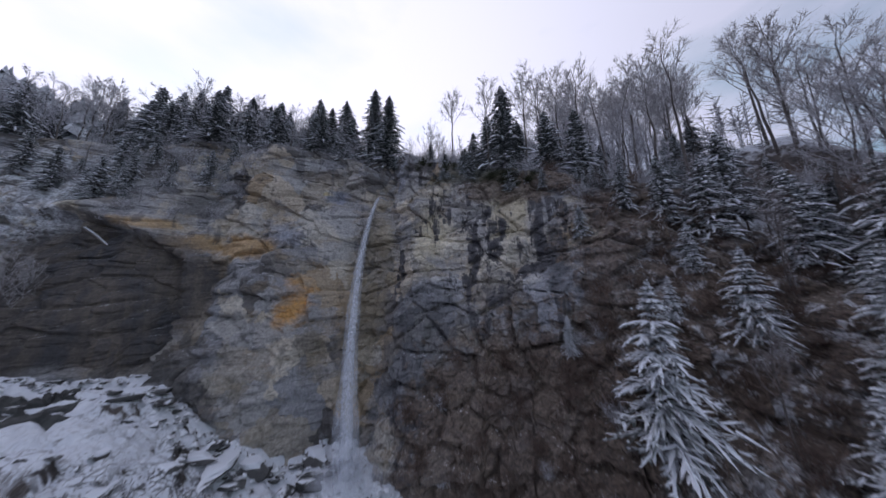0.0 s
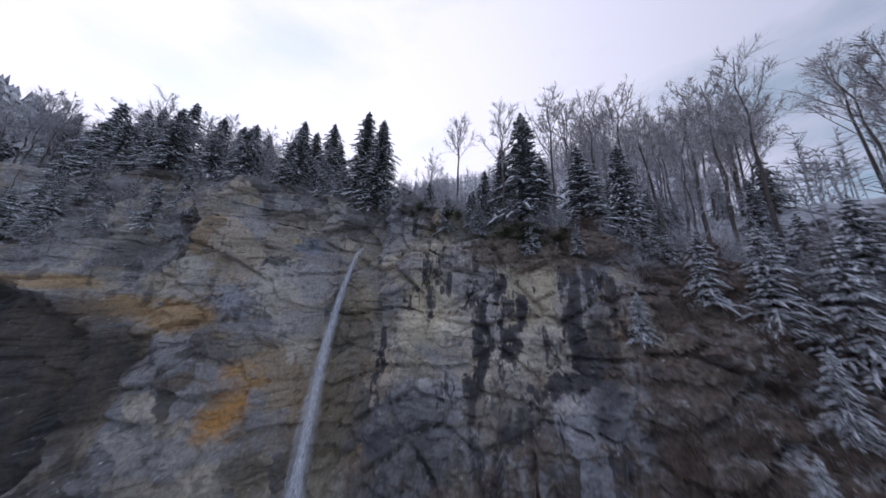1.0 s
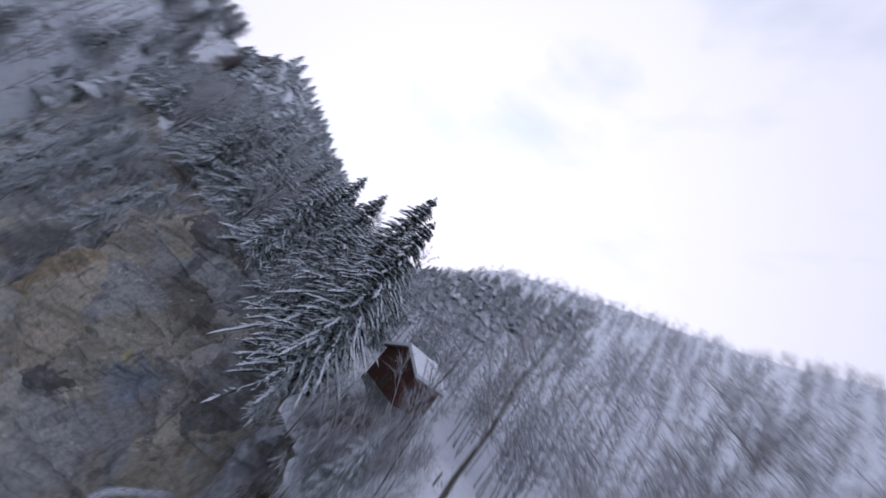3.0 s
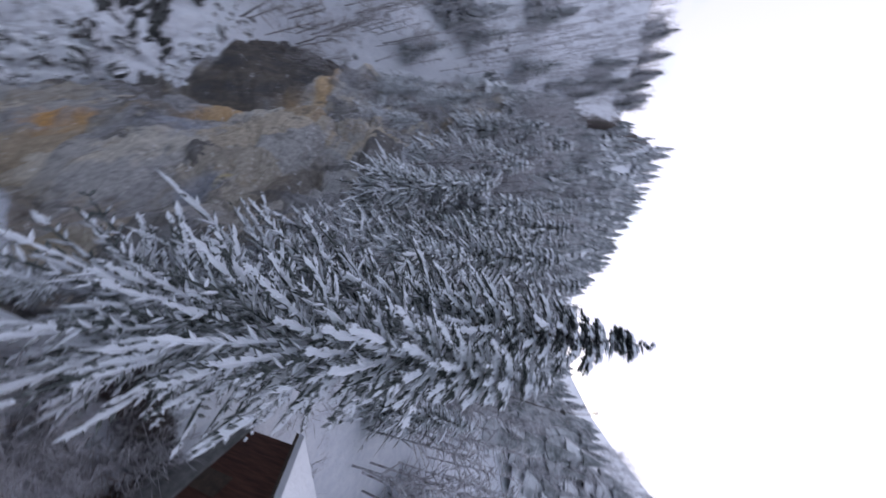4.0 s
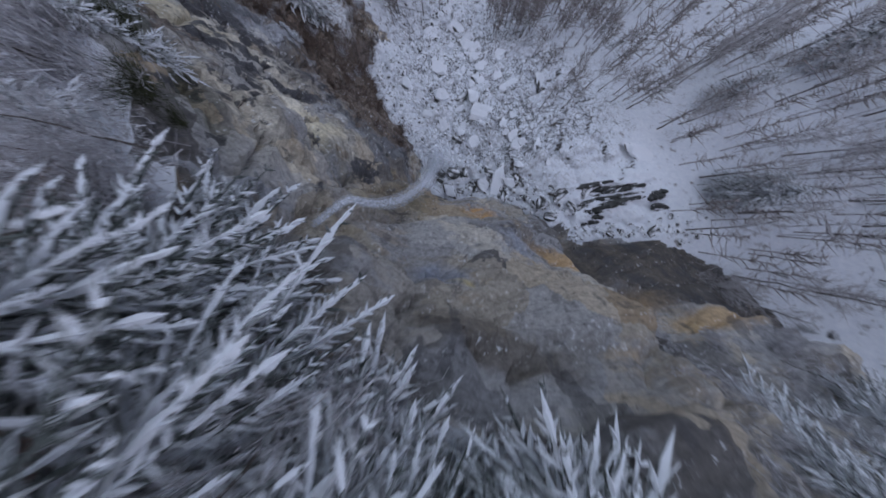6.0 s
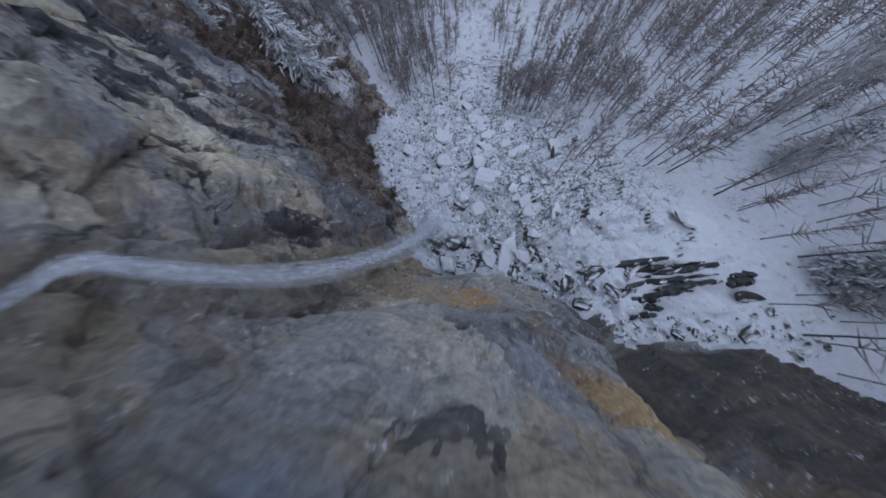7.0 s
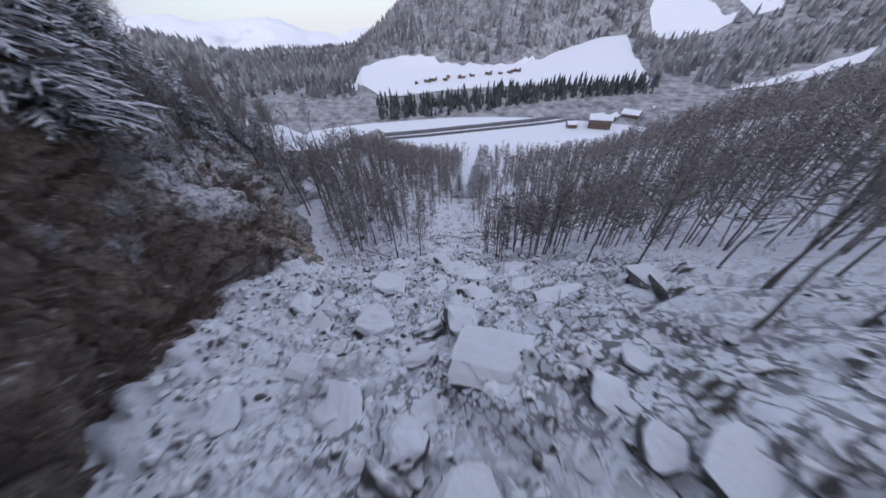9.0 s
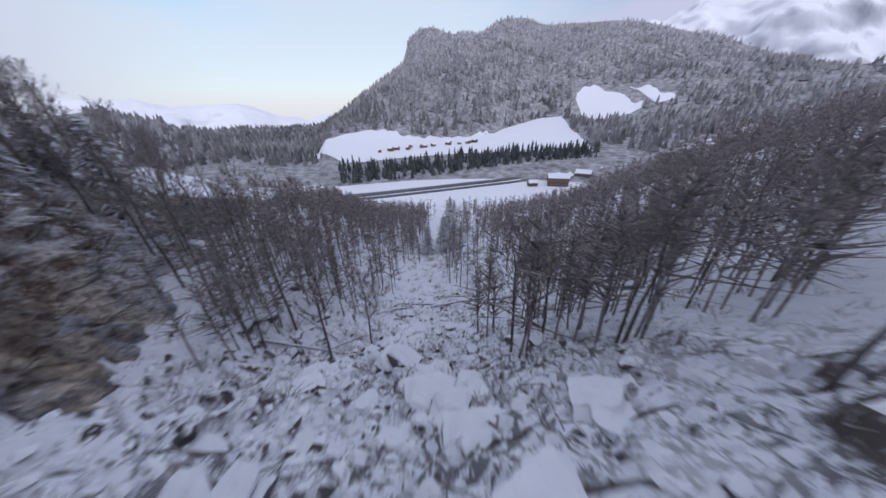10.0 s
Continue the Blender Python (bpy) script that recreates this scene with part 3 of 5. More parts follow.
pd = np.concatenate([[0], np.linspace(0.8, 40, 36), np.geomspace(44, 700, 26)])
PX, PD = np.meshgrid(cx, pd, indexing="ij")
PY = CY[:, -1][:, None] + PD
edge = sstep(0, 3, PD)
PZ = plateau_z(PX, PY) * edge + CZ[:, -1][:, None] * (1 - edge)
tagged(grid_ob("plateau_ground", np.stack([PX, PY, PZ], -1), M_SNOW), "snowy woodland ground above the cliff", "ground", kind="structure")


# ---------------------------------------------------------------- mountains and valley
def polar(az, r, zfun):
    A, Rr = np.meshgrid(np.radians(az), r, indexing="ij")
    x, y = 21 + Rr * np.cos(A), -34 + Rr * np.sin(A)
    return np.stack([x, y, zfun(np.degrees(A), Rr, x, y)], -1)


MT_AZ = [-125, -112, -100, -93, -87.6, -82.5, -77, -71, -63.6, -57.6, -53.7, -50.6, -45.8, -42.5, -40, -38, -37.2, -31.4, -24.8, -19, -10, 5, 20, 45]
MT_EL = [2, 2.5, 3.5, 5.3, 7.8, 10.6, 12.9, 14.4, 15.2, 15.4, 13.8, 11.5, 11.7, 12.6, 12.3, 10.9, 8.2, 4.4, 0, -2.4, -1.6, 0.5, 3, 5]


def valley_z(r):
    return np.interp(r, [0, 330, 400, 900], [-118, -118, -104, -50])


def mountain_z(az, r, x, y):
    el = np.interp(az, MT_AZ, MT_EL) + 0.8 * fbm(az * 0.22, 4.4, 0.0, 4) * sstep(-24, -12, az)
    top = -48 + 1700 * np.tan(np.radians(el))
    base = np.minimum(valley_z(r), np.maximum(top, -118 + 0.02 * r))
    knoll = np.exp(-((az + 42.0) / 4.0) ** 2)
    t = np.clip((r - 560 - 250 * sstep(-50, -62, az)) / 1100, 0, 1)
    t = t ** np.where(knoll > 0.3, 1.25, 0.95)
    return base + np.maximum(top - base, 0) * t + fbm(x * 0.006, y * 0.006, 2.0, 5) * 26 * sstep(750, 1200, r) * (1 - 0.75 * sstep(1400, 1660, r))


mt = polar(np.linspace(-125, 45, 260), np.linspace(300, 1660, 90), mountain_z)
tagged(grid_ob("mountain", mt, M_WOODLAND), "wooded mountain dusted with snow across the valley", "mountain", kind="structure")
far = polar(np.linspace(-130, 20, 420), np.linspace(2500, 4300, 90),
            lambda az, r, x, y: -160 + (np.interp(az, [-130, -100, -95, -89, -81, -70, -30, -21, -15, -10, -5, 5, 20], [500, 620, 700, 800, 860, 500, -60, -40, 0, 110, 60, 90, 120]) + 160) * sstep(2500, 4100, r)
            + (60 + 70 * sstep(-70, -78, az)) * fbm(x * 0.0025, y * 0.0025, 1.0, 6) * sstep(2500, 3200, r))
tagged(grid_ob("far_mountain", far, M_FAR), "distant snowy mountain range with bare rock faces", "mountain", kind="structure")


def snow_field(name, az, lo, hi, label):
    A = np.linspace(az[0], az[-1], 90)
    l, h = np.interp(A, az, lo), np.interp(A, az, hi)
    wob = 14 * fbm(A * 0.9, 3.3, 0.0, 3)
    T = np.linspace(0, 1, 14)
    Rr = l[:, None] + (h + wob - l)[:, None] * T[None, :]
    Rr = np.maximum(Rr, l[:, None])
    a = np.radians(A)[:, None] + 0 * Rr
    x, y = 21 + Rr * np.cos(a), -34 + Rr * np.sin(a)
    z = mountain_z(np.degrees(a), Rr, x, y) + 1.2
    tagged(grid_ob(name, np.stack([x, y, z], -1), M_CAP), label, "snowy field", kind="structure")


FIELD_AZ = [-71.5, -70.5, -67.3, -65, -62, -58, -54, -49, -42, -34.6, -28.4, -24, -18.8]
FIELD_LO = [448, 446, 443, 441, 438, 434, 432, 428, 420, 411, 400, 405, 515]
FIELD_HI = [449, 480, 600, 812, 788, 690, 602, 562, 560, 588, 622, 602, 548]
snow_field("hay_meadow", FIELD_AZ, FIELD_LO, FIELD_HI, "broad snow-covered meadow below the wooded mountain")
snow_field("upper_clearing", [-76.7, -74, -71, -69, -67], [835, 790, 740, 780, 880], [845, 900, 945, 962, 917], "snowy clearing in the mountain woods")
snow_field("small_clearing", [-80.5, -78.5, -76.5, -74.5], [870, 850, 890, 950], [890, 905, 935, 965], "small snowy clearing in the mountain woods")


snow_field("riverside_meadow", [-90, -86.5, -83.5, -81], [600, 500, 470, 448], [690, 555, 500, 464], "narrow snow-covered meadow beside the valley road")


def in_field(az, r):
    f = (az > -71) & (az < -19) & (r > np.interp(az, FIELD_AZ, FIELD_LO) - 5) & (r < np.interp(az, FIELD_AZ, FIELD_HI) + 8)
    return f | ((az > -77) & (az < -66.5) & (r > 740) & (r < 960)) | ((az > -80.5) & (az < -74) & (r > 850) & (r < 965)) | ((az > -90.5) & (az < -80.5) & (r > np.interp(az, [-90, -86.5, -83.5, -81], [600, 500, 470, 448]) - 45) & (r < np.interp(az, [-90, -86.5, -83.5, -81], [690, 555, 500, 464]) + 12))


def strip(name, pts, width, lift, material, label, category):
    pts = np.array(pts, float)
    t = np.linspace(0, len(pts) - 1, 60)
    px = np.stack([np.interp(t, range(len(pts)), pts[:, k]) for k in (0, 1)], -1)
    d = np.gradient(px, axis=0)
    nrm = np.stack([-d[:, 1], d[:, 0]], -1) / np.linalg.norm(d, axis=1)[:, None]
    rows = []
    for k, h in ((-0.5, 0), (-0.5, lift), (0.5, lift), (0.5, 0)):
        q = px + nrm * width * k
        rows.append(np.column_stack([q, np.full(60, -117.6 + h)]))
    return tagged(grid_ob(name, np.stack(rows, 1), material, False), label, category, kind="structure")


LINE = [(330, -20), (246, -175), (219, -235), (191, -298), (164, -380), (132, -464), (107, -598), (90, -800)]
strip("valley_floor", [(x - 60, y - 25) for x, y in LINE], 210, 0.1, M_CAP, "flat snow-covered valley meadow", "snowy field")
strip("road", LINE, 7.5, 0.5, M_ROAD, "dark wet asphalt road along the valley", "road")
strip("railway", [(x + 16, y + 3) for x, y in LINE], 9, 1.4, M_BANK, "dark railway embankment beside the road", "railway")


def cone_trees(name, places, material, label, sides=5, tiers=2, lean=0.0):
    """Many far conifers in one mesh."""
    rng = np.random.default_rng(5)
    V, F = [], []
    for x, y, z, h, w in places:
        for k in range(tiers):
            z0, z1, r = z + h * (0.05 + 0.86 * k / tiers), z + h * min(1.0, 0.05 + (0.86 * k + 1.35) / tiers), w * (1 - 0.84 * k / tiers)
            n, a0 = len(V), rng.random() * 6.28
            for i in range(sides):
                a = a0 + 6.2832 * i / sides
                rr = r * (0.7 + 0.6 * rng.random())
                V.append((x + rr * math.cos(a), y + rr * math.sin(a), z0 + 0.1 * h * (rng.random() - 0.5)))
            V.append((x + 0.1 * w * rng.normal(), y + 0.1 * w * rng.normal(), z1))
            F.extend([(n + i, n + (i + 1) % sides, n + sides) for i in range(sides)])
    return tagged(mesh_ob(name, V, F, material), label, "woodland", kind="stuff")


rw = np.random.default_rng(17)
places = []
while len(places) < 9500:
    az, r = rw.uniform(-108, 6), 460 + 1180 * rw.random() ** 0.8
    if in_field(np.array(az), np.array(r)):
        continue
    dens = 0.5 + 0.5 * float(fbm(az * 0.35, r * 0.012, 0.5, 3))
    if rw.random() > 0.35 + dens:
        continue
    x, y = 21 + r * math.cos(math.radians(az)), -34 + r * math.sin(math.radians(az))
    h = rw.uniform(9, 22)
    places.append((x, y, float(mountain_z(np.array(az), np.array(r), np.array(x), np.array(y))) - 1, h, h * rw.uniform(0.18, 0.34)))
cone_trees("mountain_woods", places, M_FARTREE, "frosted conifers and bare trees covering the mountainside")
places = []
for i in range(420):
    t = rw.random() ** 0.9
    az = -23 - 49 * t
    r = np.interp(az, [-72, -55, -40, -23], [445, 405, 370, 365]) + rw.uniform(-30, 22)
    x, y = 21 + r * math.cos(math.radians(az)), -34 + r * math.sin(math.radians(az))
    h = rw.uniform(9, 19)
    places.append((x, y, float(valley_z(r)) - 1, h, h * rw.uniform(0.15, 0.24)))
cone_trees("forest_belt", places, M_DARKTREE, "belt of dark snow-dusted spruces behind the valley road", 6, 3)


# ---------------------------------------------------------------- houses
def box(V, F, lo, hi):
    n = len(V)
    V.extend([(x, y, z) for z in (lo[2], hi[2]) for y in (lo[1], hi[1]) for x in (lo[0], hi[0])])
    F.extend([tuple(n + i for i in f) for f in ((0, 2, 3, 1), (4, 5, 7, 6), (0, 1, 5, 4), (2, 6, 7, 3), (0, 4, 6, 2), (1, 3, 7, 5))])


def house(name, m, size, walls, label, category, base=0.0, rise=0.32):
    """Gabled house: ridge along x, walls, roof with its snow, windows and door on the long sides."""
    L, W, H = size
    root = tagged(new(name), label, category)
    V = [(-L / 2, -W / 2, base), (L / 2, -W / 2, base), (L / 2, W / 2, base), (-L / 2, W / 2, base), (-L / 2, -W / 2, H), (L / 2, -W / 2, H), (L / 2, W / 2, H), (-L / 2, W / 2, H), (-L / 2, 0, H + W * rise), (L / 2, 0, H + W * rise)]
    F = [(0, 1, 5, 4), (2, 3, 7, 6), (0, 4, 8, 7, 3), (1, 2, 6, 9, 5), (0, 3, 2, 1)]
    child("wall", V, F, walls, root)
    o = 0.05 * W + 0.15
    for nm, off, th, mt_ in (("roof", 0.02, 0.22, M_WOOD), ("roof_snow", 0.245, 0.42, M_CAP)):
        V, F = [], []
        e, top = H - o * rise * 2 + off, H + W * rise + off
        prof = [(-W / 2 - o, e), (0, top), (W / 2 + o, e), (W / 2 + o - 0.05, e + th), (0, top + th * 1.1), (-W / 2 - o + 0.05, e + th)]
        for sx in (-1, 1):
            V.extend([(sx * (L / 2 + o), y, z) for y, z in prof])
        F = [(0, 1, 4, 5), (1, 2, 3, 4), (11, 10, 7, 6), (10, 9, 8, 7)] + [(i, i + 6, (i + 1) % 6 + 6, (i + 1) % 6) for i in range(6)]
        child(nm, V, F, mt_, root)
    if base > 0:
        V, F = [], []
        box(V, F, (-L / 2 - 0.12, -W / 2 - 0.12, -1.2), (L / 2 + 0.12, W / 2 + 0.12, base - 0.004))
        child("stone_base", V, F, M_STONE, root, label="grey stone plinth")
    k = max(2, int(L / 2.8))
    for i in range(k):
        for sy in (-1, 1):
            V, F = [], []
            cx_ = -L / 2 + L * (i + 0.5) / k
            zz = base + (H - base) * 0.42
            box(V, F, (cx_ - 0.45, sy * W / 2 - 0.05, zz), (cx_ + 0.45, sy * W / 2 + 0.05, zz + 0.9))
            w = child("window", V, F, M_PANE, root)
            V, F = [], []
            for x0, x1, z0, z1 in ((-0.55, -0.45, -0.1, 1.0), (0.45, 0.55, -0.1, 1.0), (-0.45, 0.45, 0.9, 1.0), (-0.45, 0.45, -0.1, 0.0)):
                box(V, F, (cx_ + x0, sy * W / 2 - 0.07, zz + z0), (cx_ + x1, sy * W / 2 + 0.07, zz + z1))
            f = child("window_frame", V, F, M_WOOD, w)
    V, F = [], []
    box(V, F, (-L * 0.5 - 0.05, -0.5, base), (-L * 0.5 + 0.05, 0.5, base + 2.0))
    child("door", V, F, M_WOOD, root)
    root.matrix_basis = m
    return root


cz = float(plateau_z(-0.9, 19.0))
cabin = house("cabin", pose(-0.9, 19.0, cz - 0.5, 0, 0, 98), (6.4, 6.0, 5.2), M_CABIN, "dark brown timber cabin on stone plinth with snowy roof", "cabin", 1.5, 0.26)
for i in range(3):
    V, F = [], []
    box(V, F, (-0.07, -0.07, -0.5), (0.07, 0.07, 1.2))
    p = mesh_ob("fence_post", V, F, M_BARK)
    fx, fy = 7.0 + 2.6 * i, 18.0 + 1.2 * i
    p.matrix_basis = pose(fx, fy, float(plateau_z(fx, fy)), 0, 4, 20 * i)
    tagged(p, "weathered wooden fence post in the snow by the cabin", "fence post", "fence posts by the cabin")
FARM = [(146, -318, 20, 11, 9, 30, 0), (158, -335, 13, 9, 6, 70, 0), (139, -366, 16, 10, 7, 10, 0), (150, -352, 11, 8, 5, 100, 0), (124, -459, 34, 13, 8, 100, 1), (133, -648, 46, 16, 8, 95, 0), (165, -300, 9, 7, 4, 50, 0), (131, -402, 15, 9, 7, 80, 0)]
for x, y, L, W, H, turn, orange in FARM:
    house("farmhouse" if not orange else "barn", pose(x, y, -117.8, 0, 0, turn), (L, W, H), M_OCHRE if orange else M_TIMBER,
          "long ochre barn with snow-covered roof" if orange else "small timber farmhouse with snow-covered roof by the road", "barn" if orange else "farmhouse")
rh = random.Random(9)
for i in range(16):
    az, r = -31 - 19 * i / 15 + rh.uniform(-1, 1), 455 + 55 * i / 15 + rh.uniform(-8, 8)
    x, y = 21 + r * math.cos(math.radians(az)), -34 + r * math.sin(math.radians(az))
    z = float(mountain_z(np.array(az), np.array(r), np.array(x), np.array(y))) + 1.0
    s = rh.uniform(0.5, 0.85)
    house("farmhouse", pose(x, y, z, 0, 0, rh.uniform(0, 180)), (11 * s, 8 * s, 5 * s), M_TIMBER, "far timber chalet with snow-covered roof on the meadow", "farmhouse")


# ---------------------------------------------------------------- trees
def tube(V, F, p0, p1, r0, r1, sides=5):
    p0, p1 = np.asarray(p0, float), np.asarray(p1, float)
    d = p1 - p0
    d = d / (np.linalg.norm(d) + 1e-9)
    a = np.cross(d, (0, 0, 1) if abs(d[2]) < 0.9 else (1, 0, 0))
    a /= np.linalg.norm(a)
    b = np.cross(d, a)
    n = len(V)
    for p, r in ((p0, r0), (p1, r1)):
        for k in range(sides):
            t = 2 * math.pi * k / sides
            V.append(p + r * (math.cos(t) * a + math.sin(t) * b))
    for k in range(sides):
        F.append((n + k, n + (k + 1) % sides, n + sides + (k + 1) % sides, n + sides + k))


def frond(V, F, p, tip, half, thick):
    """A needle-clad twig with its ridge of snow: a tapering tent."""
    d = tip - p
    s = np.array([-d[1], d[0], 0.0])
    s = s / (np.linalg.norm(s) + 1e-9) * half
    n = len(V)
    mid = p + d * 0.45
    V.extend([p - s * 0.6, p + s * 0.6, p + (0, 0, thick), mid - s, mid + s, mid + (0, 0, thick), tip])
    F.extend([(n, n + 2, n + 5, n + 3), (n + 2, n + 1, n + 4, n + 5), (n + 3, n + 5, n + 6), (n + 5, n + 4, n + 6), (n + 1, n, n + 3, n + 4), (n + 4, n + 3, n + 6)])


def ribbon(V, F, p, q, w, rng):
    px_, py_, pz_ = float(p[0]), float(p[1]), float(p[2])
    dx, dy, dz = float(q[0]) - px_, float(q[1]) - py_, float(q[2]) - pz_
    ax, ay, az = rng.normal(size=3).tolist()
    sx, sy, sz = dy * az - dz * ay, dz * ax - dx * az, dx * ay - dy * ax
    k = w / (math.sqrt(sx * sx + sy * sy + sz * sz) + 1e-9)
    n = len(V)
    V.extend([(px_ - sx * k, py_ - sy * k, pz_ - sz * k), (px_ + sx * k, py_ + sy * k, pz_ + sz * k), (float(q[0]), float(q[1]), float(q[2]))])
    F.append((n, n + 1, n + 2))


def spruce(height, seed, levels, per, twigs, spread=0.2, bare_foot=0.1, thick=1.0, needles=M_NEEDLE, snow=0.4, reach_k=0.30):
    rng = np.random.default_rng(seed)
    root = new("spruce_tree")
    V, F = [], []
    tube(V, F, (0, 0, -1.0), (0, 0, height * 0.5), height * 0.013, height * 0.008, 7)
    tube(V, F, (0, 0, height * 0.5), (0, 0, height), height * 0.008, 0.01, 5)
    child("trunk", V, F, M_BARK, root)
    V, F, VS, FS = [], [], [], []
    for i in range(levels):
        f = (i + rng.random() * 0.7) / levels
        z = height * (bare_foot + (0.985 - bare_foot) * f)
        reach = height * spread * (1 - f) ** 0.68 * (0.75 + 0.5 * rng.random()) + 0.25
        for j in range(per):
            if rng.random() < 0.08:
                continue
            az = 2 * math.pi * (j + rng.random() * 0.9) / per + i * 1.3
            L = reach * (0.55 + 0.6 * rng.random())
            d, s = np.array([math.cos(az), math.sin(az), 0]), np.array([-math.sin(az), math.cos(az), 0])
            droop, lift = 0.15 + 0.45 * (1 - f) * rng.random(), 0.12 + 0.3 * f
            pts = [d * L * q + np.array([0, 0, z + L * (lift * q - (droop + lift) * q * q)]) for q in np.linspace(0, 1, twigs + 1)]
            zj = 0.1 * rng.normal()
            for k in range(twigs):
                p0, p1 = pts[k], pts[k + 1]
                q = (k + 0.5) / twigs
                w = L * reach_k * (1.0 + 0.33 * rng.random()) * (1.05 - q) + 0.12
                for side in (-1, 1):
                    if rng.random() < 0.22:
                        continue
                    tip = 0.3 * w * rng.normal(size=3) + p0 + side * s * w * 0.8 + d * w * (0.8 + 0.3 * rng.random()) - np.array([0, 0, w * (0.12 + 0.35 * rng.random())])
                    half = 0.10 * thick + 0.07 * w * thick
                    frond(V, F, p0, tip, half, 0.10 * thick)
                    if rng.random() < snow:
                        up = np.array([0, 0, 0.07 * thick])
                        frond(VS, FS, p0 + up, p0 + (tip - p0) * (0.7 + 0.25 * rng.random()) + up, half * (0.75 + 0.5 * rng.random()), 0.13 * thick)
            frond(V, F, pts[0], pts[twigs // 2 + 1], 0.10 * thick, 0.12 * thick)
            frond(V, F, pts[twigs // 2], pts[-1], 0.13 * thick, 0.14 * thick)
            if rng.random() < snow + 0.35:
                rise_s = np.array([0, 0, 0.09 * thick])
                step = max(2, twigs // 5)
                for k in range(1, twigs - 1, step):
                    if rng.random() < 0.85:
                        wide = (0.10 * thick + 0.07) * (0.7 + 0.7 * rng.random())
                        frond(VS, FS, pts[k] + rise_s, pts[min(k + step + 1, twigs)] + rise_s + 0.04 * rng.normal(size=3), wide, wide * 0.9)
    for k in range(46):
        f = 0.84 + 0.16 * k / 45
        az, l = k * 2.4, 0.25 + 1.5 * (1 - f) / 0.16 * (0.6 + 0.4 * rng.random())
        o = np.array([0, 0, height * f])
        tip = o + np.array([math.cos(az) * l, math.sin(az) * l, 0.15 - 0.25 * l])
        frond(V, F, o, tip, 0.06 + 0.08 * thick, 0.10 * thick)
        if rng.random() < 0.7:
            frond(VS, FS, o + (0, 0, 0.06), o + (tip - o) * 0.9 + (0, 0, 0.06), 0.05 + 0.06 * thick, 0.08)
    child("crown", V, F, needles, root)
    tagged(child("snow", VS, FS, M_CAP, root, False, "clumps of fresh snow on the branches"), kind="stuff")
    return root


def bare_tree(height, seed, limbs, fine, twig, material, low=0.38, name="bare_tree"):
    rng = np.random.default_rng(seed)
    root = new(name)
    V, F = [], []
    lean = rng.normal(size=2) * 0.035
    pts = [np.array([lean[0] * z + 0.014 * z * rng.normal(), lean[1] * z + 0.014 * z * rng.normal(), z]) for z in np.linspace(0, height * 0.96, 8)]
    pts[0] = np.array([0, 0, -1.0])
    rad = np.linspace(height * 0.0105, 0.025, 8)
    for a, b, r0, r1 in zip(pts, pts[1:], rad, rad[1:]):
        tube(V, F, a, b, r0, r1, 6)
    child("trunk", V, F, M_BARK, root)
    V, F = [], []
    for i in range(limbs):
        f = low + (0.97 - low) * (i + rng.random()) / limbs
        k = f * 7
        p = pts[int(k)] + (pts[min(int(k) + 1, 7)] - pts[int(k)]) * (k % 1)
        az = i * 2.4 + rng.random()
        L = height * (0.36 * (1 - f) + 0.10) * (0.75 + 0.5 * rng.random())
        d = np.array([math.cos(az), math.sin(az), 1.0 + 0.9 * rng.random()])
        d /= np.linalg.norm(d)
        m = p + d * L * 0.5
        e = m + (d + (0, 0, 0.22) + rng.normal(size=3) * 0.12) * L * 0.5
        r = height * 0.0034 * (1.2 - f) + 0.015
        tube(V, F, p, m, r, r * 0.6, 4)
        tube(V, F, m, e, r * 0.6, 0.012, 3)
        for j in range(fine):
            q = 0.25 + 0.75 * rng.random()
            o = p + d * L * q if q < 0.5 else m + (e - m) * (q - 0.5) * 2
            dd = d + rng.normal(size=3) * 0.5 + (0, 0, 0.15)
            dd /= np.linalg.norm(dd)
            l = L * 0.5 * (0.5 + 0.7 * rng.random()) * (1.25 - q)
            ribbon(V, F, o, o + dd * l, 0.032, rng)
            ribbon(V, F, o, o + dd * l, 0.032, rng)
            for g in range(twig):
                o2 = o + dd * l * (0.15 + 0.8 * rng.random())
                d3 = dd + rng.normal(size=3) * 0.55
                ribbon(V, F, o2, o2 + d3 * l * (0.35 + 0.45 * rng.random()), 0.021, rng)
    child("crown", V, F, material, root)
    return root


